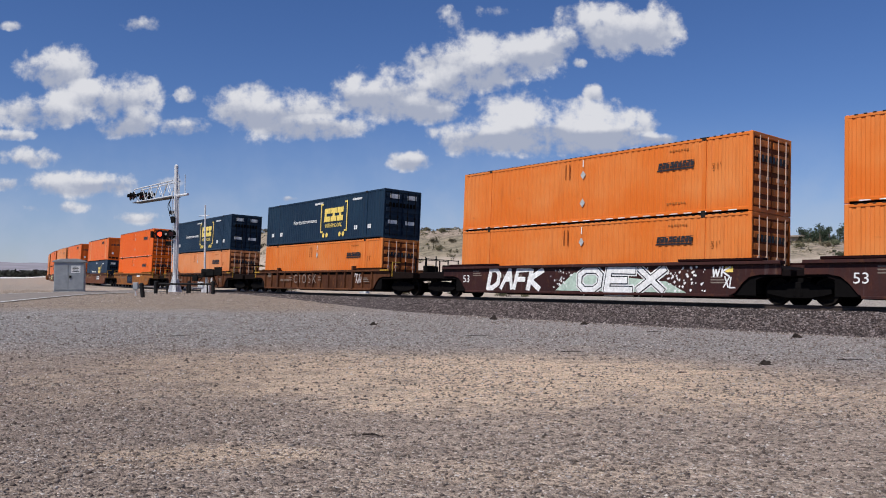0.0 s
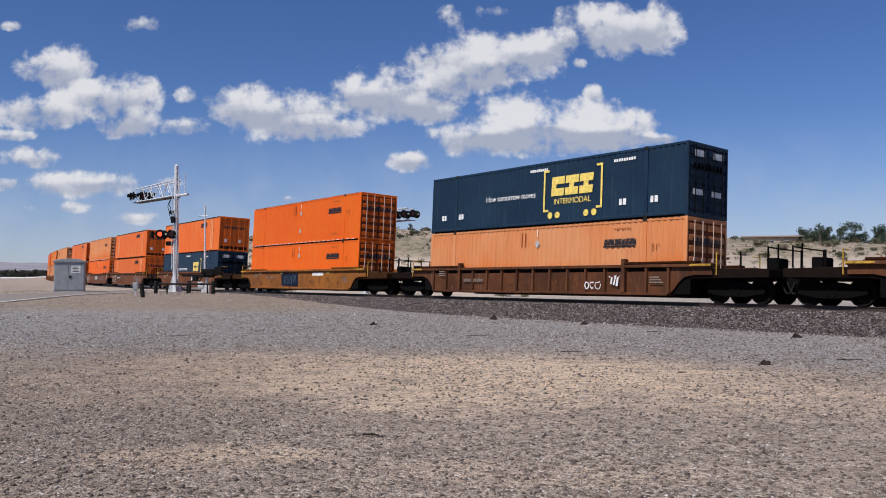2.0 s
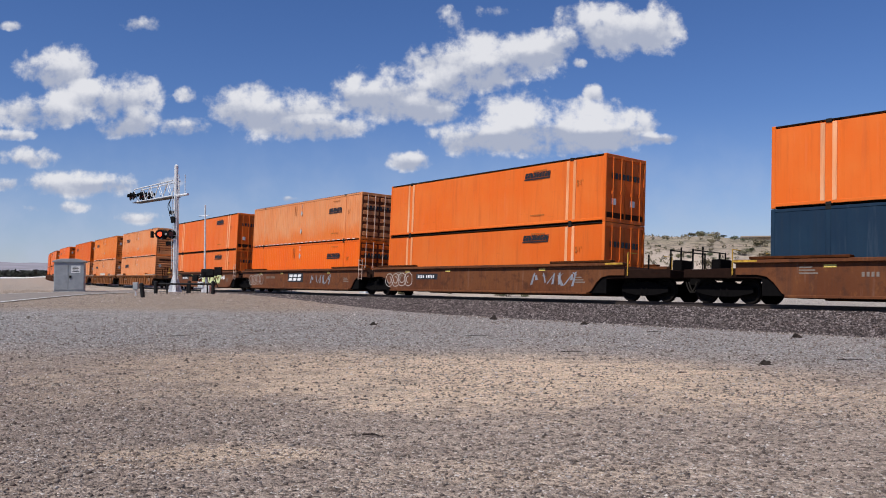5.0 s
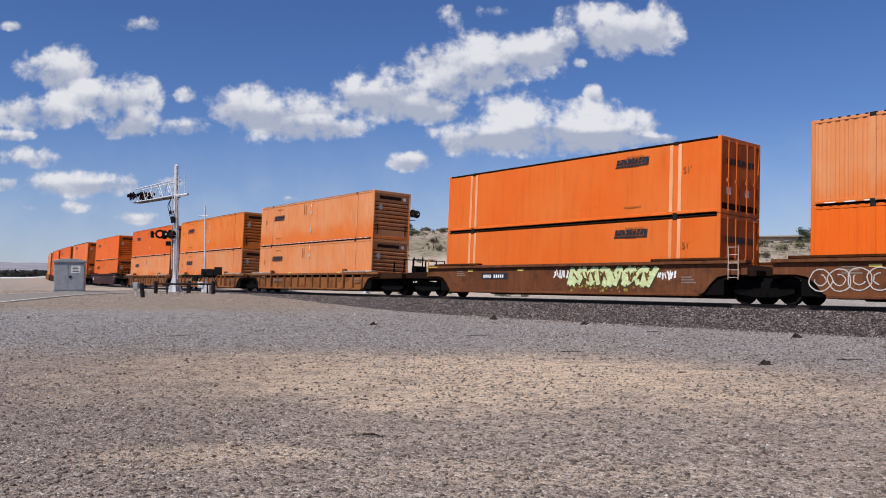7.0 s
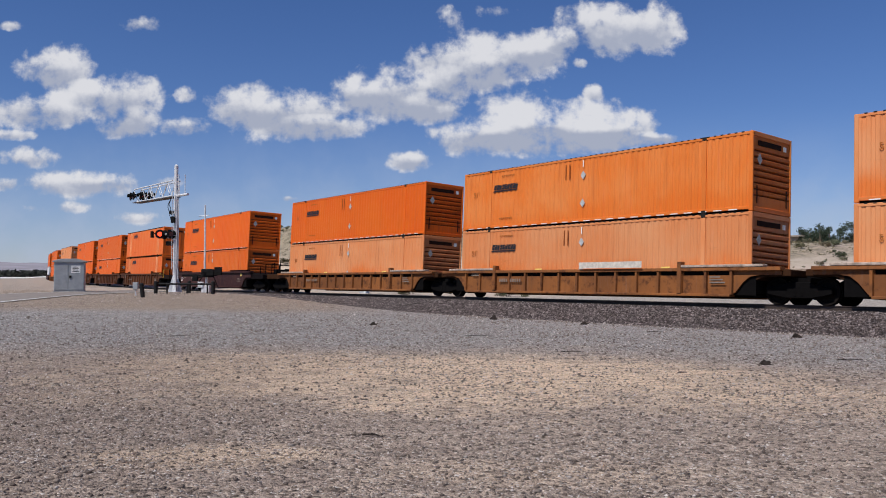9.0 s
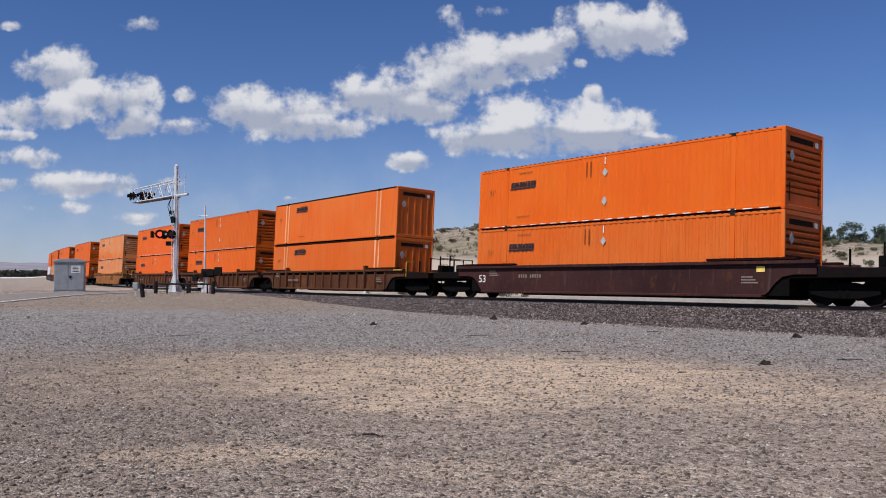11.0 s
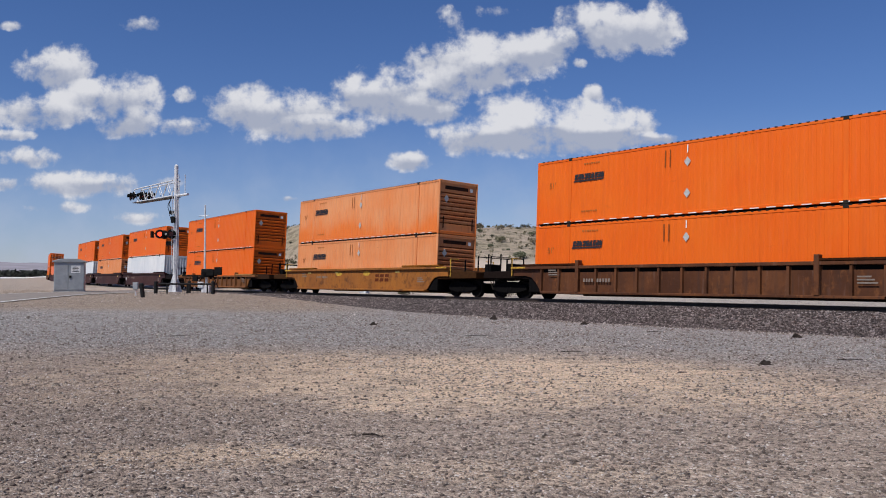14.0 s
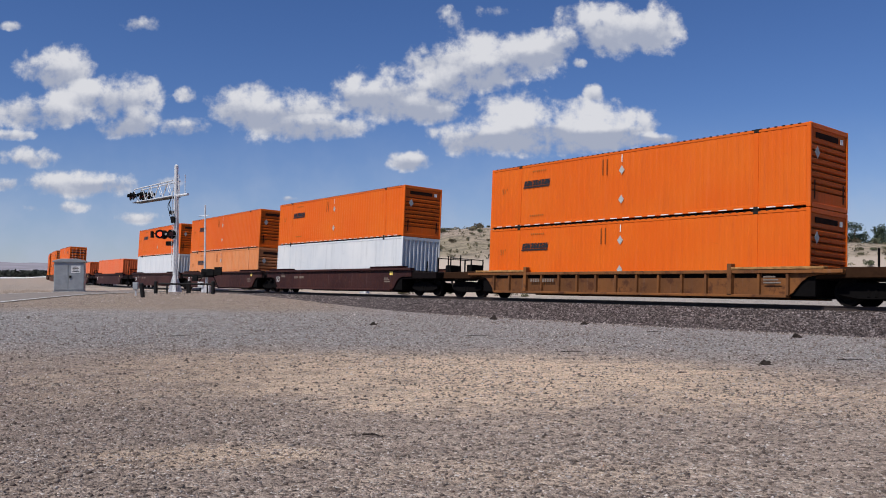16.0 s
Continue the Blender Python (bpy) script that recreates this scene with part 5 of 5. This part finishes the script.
def bollards():
    group = "bollards at the crossing"
    first = None
    for x, y in ((-16.1, 44.7), (-17.7, 51.3), (-16.1, 52.8), (-13.7, 49.6)):
        at = pose(x, y, lie(x, y) - .05, 0, -7 if first is None else 0, 0)
        if first is None:
            first = thing("bollard", "short black steel guard post set in sand", "bollard", group, at=at)
            part("post", Sheet().rod((0, 0, 0), (0, 0, .78), .115, 12), BOLLARD, first)
            part("cap", Sheet().rod((0, 0, .78), (0, 0, .84), .115, 12, .05), BOLLARD, first)
        else:
            copy_thing(first, at)
    x, y = -17.2, 46.6
    m = thing("junction_post", "small grey steel junction box on a short leg", "junction box", at=pose(x, y, lie(x, y) - .03))
    part("leg", Sheet().rod((0, 0, 0), (0, 0, .4), .05, 8), GALV, m)
    part("box", Sheet().box(-.14, .14, -.1, .1, .38, .78), SHELL, m, bevel=0.02)
    # low black bar between the posts, added for the train's shadow line
    a, b = Vector((-17.6, 51.5, 0)), Vector((-13.9, 51.0, 0))
    r = thing("guard_rail", "low black bar added for the train's shadow line behind the posts", "guard rail", at=pose(a.x, a.y, lie(a.x, a.y) - .02))
    way = b - a
    part("rail", Sheet().rod((0, 0, .62), (way.x, way.y, .60), .06, 8), BOLLARD, r)
    for t in (.15, .5, .85):
        part("post", Sheet().rod((way.x * t, way.y * t, -.1), (way.x * t, way.y * t, .62), .05, 8), BOLLARD, r)


bollards()


def road():
    """The road that leads to the crossing, west of the signal."""
    mid, way = Vector((-22.95, 56.0, 0)), Vector((.055, .998, 0)).normalized()
    side = Vector((-way.y, way.x, 0))

    def strip(name, off, half, lift, mat, k0, k1):
        sh = Sheet()
        ks = np.arange(k0, k1 + .1, 1.5)
        for k in ks:
            for o in (off - half, off, off + half):
                p = mid + way * float(k) + side * o
                sh.v.append((p.x, p.y, lie(p.x, p.y) + lift))
        for i in range(len(ks) - 1):
            for j in range(2):
                a = i * 3 + j
                sh.f.append((a, a + 3, a + 4, a + 1))
        return sh.mesh(name, mat, smooth=True)

    asphalt = plain("sun_bleached_asphalt", (0.21, 0.185, 0.165), .9, 0, .18, 1.5)
    r = tagged(new("road", strip("road", 0, 3.1, .03, asphalt, -50, 13)), "sun-bleached asphalt road leading to the crossing", "road", kind="structure")
    line = plain("worn_road_paint", (0.62, 0.61, 0.58), .8)
    for o in (-2.8, 2.8):
        part("edge_line", strip("edge_line", o, .10, .038, line, -50, 10), None, r, "worn white edge line")


road()


# ================= far land =================
def ridge(name, dist, az0, az1, low, high, seed, mat, label):
    """A far ridge: rows of ground rising to a rough crest."""
    n, rows = 90, 5
    sh = Sheet()
    for j in range(rows):
        for i in range(n + 1):
            a = radians(az0 + (az1 - az0) * i / n)
            d = dist * (1 + .12 * j)
            crest = low + (high - low) * (.5 + .5 * math.sin(i * .07 + seed)) + 10 * noise.noise((i * .13, seed, 0)) + 4 * noise.noise((i * .5, seed, 2))
            z = -5 + (crest + 5) * (j / (rows - 1)) ** .7 * (1 + .1 * noise.noise((i * .3, j, seed)))
            sh.v.append((d * math.sin(a), d * math.cos(a), z))
    for j in range(rows - 1):
        for i in range(n):
            k = j * (n + 1) + i
            sh.f.append((k, k + 1, k + n + 2, k + n + 1))
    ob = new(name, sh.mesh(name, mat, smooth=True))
    return tagged(ob, label, "hill", kind="structure")


# distance haze is mixed into the ridge's grey-violet colour
ridge("backdrop", 2600, -60, 20, 62, 100, 1.0, plain("haze_tinted_hills", (0.25, 0.235, 0.26), .95, 0, .2, .008), "desert ridge on the horizon with pale haze in its colour")


def clump(rng, mesh_, cx, cy, cz, r, n, flat=.7, leaf=.11):
    """Many small leaf faces scattered through a lumpy volume."""
    for _ in range(n):
        a, b, q = rng.uniform(0, 6.283), rng.uniform(-1, 1), rng.random() ** .4
        w = math.sqrt(1 - b * b)
        lump = r * (1 + .35 * math.sin(3 * a + cx) * w)
        p = Vector((cx + lump * q * w * math.cos(a), cy + lump * q * w * math.sin(a), cz + lump * flat * q * b))
        u = Vector((rng.gauss(0, 1), rng.gauss(0, 1), rng.gauss(0, 1))).normalized()
        v = u.orthogonal().normalized()
        s_ = leaf * rng.uniform(.6, 1.5) * r
        k = len(mesh_.v)
        mesh_.v += [tuple(p - u * s_), tuple(p + v * s_ * .6), tuple(p + u * s_), tuple(p - v * s_ * .6)]
        mesh_.f.append((k, k + 1, k + 2, k + 3))


def make_shrub(seed, leaf):
    rng = random.Random(seed)
    s_ = thing("shrub", "dusty olive desert shrub on the sandy slope", "shrub", "shrubs on the hill")
    crown, stem = Sheet(), Sheet()
    for _ in range(5):
        x, y, r = rng.uniform(-.5, .5), rng.uniform(-.5, .5), rng.uniform(.35, .6)
        clump(rng, crown, x, y, .25 + r * .75, r, 70, .8, .2)
        stem.rod((0, 0, -.25), (x, y, .3 + r * .6), .04, 5, .015)
    part("crown", crown, leaf, s_)
    part("stem", stem, plain("grey_bark", (0.16, 0.12, 0.09), .9), s_)
    return s_


def make_tree(seed, leaf):
    rng = random.Random(seed)
    t = thing("tree", "small dark green juniper-like tree on the ridge", "tree", "trees on the ridge")
    trunk, crown = Sheet(), Sheet()
    trunk.rod((0, 0, -.5), (.1, 0, 1.4), .17, 7, .11).rod((.1, 0, 1.4), (.2, .1, 3.2), .11, 6, .04)
    for i in range(9):
        a, z = rng.uniform(0, 6.28), rng.uniform(.8, 3.4)
        l = rng.uniform(.5, 1.25) * (1.2 - z / 5)
        e = (math.cos(a) * l, math.sin(a) * l, z + .35)
        trunk.rod((.1, 0, z - .3), e, .05, 5, .02)
        clump(rng, crown, *e, rng.uniform(.5, .8), 90, .85, .17)
    clump(rng, crown, .2, .1, 3.6, .6, 90, 1.1, .17)
    part("trunk", trunk, plain("grey_bark", (0.16, 0.12, 0.09), .9), t)
    part("crown", crown, leaf, t)
    return t


def plant_slopes():
    rng = random.Random(11)
    kinds = [make_shrub(i, leaves(f"dry_leaves_{i}", a, b)) for i, (a, b) in enumerate((((.07, .07, .035), (.17, .15, .08)), ((.10, .085, .05), (.22, .18, .11)), ((.045, .055, .03), (.11, .12, .06))))]
    trees = [make_tree(30 + i, leaves(f"juniper_leaves_{i}", (.012, .024, .014), (.045, .07, .035))) for i in range(3)]

    def place(kind, az, r, size, sink=.05):
        x, y = r * math.sin(radians(az)), r * math.cos(radians(az))
        m = pose(x, y, lie(x, y) - sink, 0, 0, rng.uniform(0, 360))
        if kind.get("used"):
            ob = copy_thing(kind, m)
        else:
            ob = kind
            ob.matrix_basis = m
            ob["used"] = 1
        ob.scale = (size * rng.uniform(.85, 1.25), size * rng.uniform(.85, 1.25), size * rng.uniform(.8, 1.1))
        return ob

    for i in range(290):
        az = rng.uniform(-14, 30)
        r = rng.uniform(98, 150) if i % 7 else rng.uniform(66, 98)
        place(kinds[i % 3], az, r, rng.choice((.3, .36, .42, .5, .62, .85)))
    for i in range(44):
        az = rng.uniform(23.0, 31) if i < 38 else rng.uniform(-8, 20)
        place(trees[i % 3], az, rng.uniform(136, 165), rng.uniform(.6, 1.05) if i < 38 else .35, .1)
    # low scrub all over the slope
    low, low_rng = Sheet(), random.Random(21)
    for i in range(1100):
        az, d = radians(low_rng.uniform(-14, 31)), low_rng.uniform(92, 152)
        x, y = d * math.sin(az), d * math.cos(az)
        q = low_rng.uniform(.16, .42)
        clump(low_rng, low, x, y, lie(x, y) + q * .4, q, 14, .7, .34)
    tagged(new("scrub", low.mesh("scrub", leaves("scrub_leaves", (.06, .055, .03), (.20, .165, .09)))), "low olive and straw-coloured scrub over the slope", "scrub", kind="stuff")
    # the dark belt of trees far to the west
    belt, far_rng = Sheet(), random.Random(3)
    for i in range(90):
        az = radians(-33 + 7.5 * i / 89)
        d = 300 + far_rng.uniform(-10, 10)
        x, y = d * math.sin(az), d * math.cos(az)
        clump(far_rng, belt, x, y, lie(x, y) + 1.1, far_rng.uniform(1.3, 1.9), 60, .75, .2)
    ob = new("tree_belt", belt.mesh("tree_belt", leaves("belt_leaves", (.008, .012, .008), (.025, .032, .02))))
    tagged(ob, "dark distant belt of trees on the plain", "trees", kind="stuff")
    # pale bare flat in front of the belt
    sh = Sheet()
    for i in range(31):
        az = radians(-40 + 15.5 * i / 30)
        for d in (240, 258):
            x, y = d * math.sin(az), d * math.cos(az)
            sh.v.append((x, y, lie(x, y) + (.15 if d < 250 else .32)))
    sh.f += [(2 * i, 2 * i + 2, 2 * i + 3, 2 * i + 1) for i in range(30)]
    tagged(new("salt_flat", sh.mesh("salt_flat", plain("bleached_salt_crust", (0.66, 0.65, 0.63), .9, 0, .10, .2))), "bleached white flat below the distant trees", "ground", kind="structure")


plant_slopes()


def ridge_house():
    """A low tan house on the ridge, seen between the cars."""
    az, d = radians(21.6), 150.0
    x, y = d * math.sin(az), d * math.cos(az)
    h = thing("house", "low tan stucco house with a flat roof on the ridge", "house", at=pose(x, y, lie(x, y) - .8, 0, 0, -18))
    wall = plain("tan_stucco", (0.46, 0.36, 0.27), .9, 0, .15, 1.5)
    part("wall", Sheet().box(-4.6, 4.6, -2.6, 2.6, 0, 2.55), wall, h, bevel=.03)
    part("roof", Sheet().box(-5.0, 5.0, -3.0, 3.0, 2.55, 2.82), plain("weathered_roof", (0.30, 0.25, 0.20), .9), h, "weathered flat roof", bevel=.03)
    for u in (-2.9, -.4, 2.2):
        win = part("window", Sheet().box(u - .62, u + .62, -2.64, -2.60, .95, 2.05), PALE, h, "pale window frame")
        part("pane", Sheet().box(u - .54, u + .54, -2.652, -2.642, 1.02, 1.98), plain("dark_pane", (.02, .024, .028), .12), win)
    part("door", Sheet().box(3.5, 4.3, -2.65, -2.60, .1, 2.05), plain("brown_door", (.10, .06, .04), .7), h)


ridge_house()

# ================= loose stones =================
def pebbles(name, x, y, z, size, mat, label, seed):
    """Many little angular stones in one mesh."""
    r = np.random.RandomState(seed)
    base = np.array([(1, 0, 0), (-1, 0, 0), (0, 1, 0), (0, -1, 0), (0, 0, 1), (0, 0, -.6)], float)
    tri = np.array([(0, 2, 4), (2, 1, 4), (1, 3, 4), (3, 0, 4), (2, 0, 5), (1, 2, 5), (3, 1, 5), (0, 3, 5)])
    n = len(x)
    v = base[None] * (1 + .45 * r.uniform(-1, 1, (n, 6, 1))) * size[:, None, None] * np.stack([r.uniform(.7, 1.4, n), r.uniform(.7, 1.4, n), r.uniform(.45, .85, n)], 1)[:, None]
    a = r.uniform(0, 2 * np.pi, n)
    ca, sa = np.cos(a)[:, None], np.sin(a)[:, None]
    vx, vy = v[..., 0] * ca - v[..., 1] * sa, v[..., 0] * sa + v[..., 1] * ca
    v = np.stack([vx + x[:, None], vy + y[:, None], v[..., 2] + z[:, None]], 2).reshape(-1, 3)
    f = (tri[None] + 6 * np.arange(n)[:, None, None]).reshape(-1, 3)
    me = bpy.data.meshes.new(name)
    me.vertices.add(len(v))
    me.vertices.foreach_set("co", v.ravel())
    me.loops.add(f.size)
    me.loops.foreach_set("vertex_index", f.ravel())
    me.polygons.add(len(f))
    me.polygons.foreach_set("loop_start", np.arange(0, f.size, 3))
    me.update(calc_edges=True)
    me.materials.append(mat)
    tagged(new(name, me), label, "stones", kind="stuff")


def scatter():
    r = np.random.RandomState(5)
    n = 190000
    d = 4.6 * (58 / 4.6) ** (r.uniform(0, 1, n) ** .85)
    a = np.radians(r.uniform(-30, 30, n))
    x, y = d * np.sin(a), d * np.cos(a)
    off, along = beside(x, y)
    patch = wave(x, y, .9, 12) + wave(x, y, .35, 13)
    sandy = np.clip(1.2 - ((x + .3) / 6.4) ** 2 - ((y - 13.0 + .18 * x) / 3.9) ** 2 + .5 * wave(x, y, .7, 17), 0, 1)
    keep = (off < -4.6) & (r.uniform(-.9, .9, n) < .7 * patch - .12 + .75 * smooth(15, 19, y + np.maximum(x - 3, 0)) - 0.5 * sandy - 1.2 * smooth(31, 36, y) * smooth(3, -4, x))
    x, y = x[keep], y[keep]
    m = len(x)
    size = .0034 + .0085 * r.uniform(0, 1, m) ** 3 + .010 * (r.uniform(0, 1, m) > .992)
    size = size * (1 + d[keep] / 18)
    z = height(x, y) + size * .2
    pebbles("gravel", x, y, z, size, stones("loose_gravel", (.12, .090, .072), (.78, .71, .65), 3.4), "loose grey and tan gravel chips on the yard", 6)
    # darker clods strewn about
    n = 12500
    d = 4.6 * (34 / 4.6) ** (r.uniform(0, 1, n) ** .8)
    a = np.radians(r.uniform(-30, 30, n))
    x, y = d * np.sin(a), d * np.cos(a)
    keep = beside(x, y)[0] < -5.0
    x, y = x[keep], y[keep]
    size = (.006 + .013 * r.uniform(0, 1, len(x)) ** 2) * (1 + d[keep] / 24)
    pebbles("clods", x, y, height(x, y) + size * .2, size, stones("dry_clods", (.085, .064, .052), (.36, .295, .245), 2.0), "dark dry clods and stones strewn over the yard", 9)
    n = 60000
    s = r.uniform(-34, 34, n)
    t = r.uniform(-5.4, -1.5, n)
    px, py, pz = np.interp(s, LS, LX), np.interp(s, LS, LY), np.interp(s, LS, LZ)
    h = np.interp(s, LS, LH)
    up = np.interp(t, [-5.4, -4.9, -4.0, -3.0, -2.0, -1.5], [-.93, -.9, -.72, -.42, -.24, -.2])
    c = radians(CANT)
    o = t * math.cos(c) + up * math.sin(c)
    x, y, z = px - np.cos(h) * o, py + np.sin(h) * o, pz + up * math.cos(c) - t * math.sin(c)
    ground = height(x, y)
    size = .022 + .03 * r.uniform(0, 1, n)
    pebbles("ballast_stones", x, y, np.maximum(z, ground) + size * .25, size, stones("ballast_chips", (.034, .024, .022), (.40, .34, .325), 3.8), "purplish-grey crushed ballast stones", 7)


scatter()


def litter():
    """Sticks and dark lumps that lie about the yard."""
    wood = plain("weathered_stick", (0.035, 0.028, 0.024), .9)
    for px, py, l, a in ((-.66, 7.86, .22, -25), (.9, 21.5, .7, 5), (5.9, 23.2, .5, 10), (-6.8, 21.5, .6, 5), (2.6, 16.8, .45, -5), (7.4, 15.2, .5, 8)):
        st = thing("stick", "dark weathered stick lying on gravel", "stick", "litter on the yard", at=pose(px, py, lie(px, py) + .015, 0, 0, a))
        part("branch", Sheet().rod((-l / 2, 0, 0), (0, .01, .012), .010, 6, .009).rod((0, .01, .012), (l / 2, -.01, 0), .009, 6, .005), wood, st)
    rng = random.Random(8)
    for px, py, q in ((5.62, 14.5, .085), (1.9, 30.2, .14), (4.6, 27.0, .11), (8.9, 21.0, .1), (-2.2, 26.5, .1)):
        lump = Sheet()
        for k in range(3):
            lump.rod((rng.uniform(-q, q), rng.uniform(-q, q), -.02), (rng.uniform(-q, q) * .6, 0, q * rng.uniform(.5, 1)), q * .8, 6, q * .3)
        st = tagged(new("rock", lump.mesh("rock", wood)), "dark rough rock lying on gravel", "rock", "litter on the yard")
        st.matrix_basis = pose(px, py, lie(px, py))


litter()


def motions():
    """The train runs through at an even pace and eases a little at the end."""
    times = [0.5 * i for i in range(33)]
    poses = {}
    for ob, mid, up in MOVING:
        if mid not in poses:
            poses[mid] = [rail_pose(mid + TRACK_V * t - .14 * max(0.0, t - 14.5)) for t in times]
        walk(ob, [(t, m @ pose(0, 0, up)) for t, m in zip(times, poses[mid])])


motions()
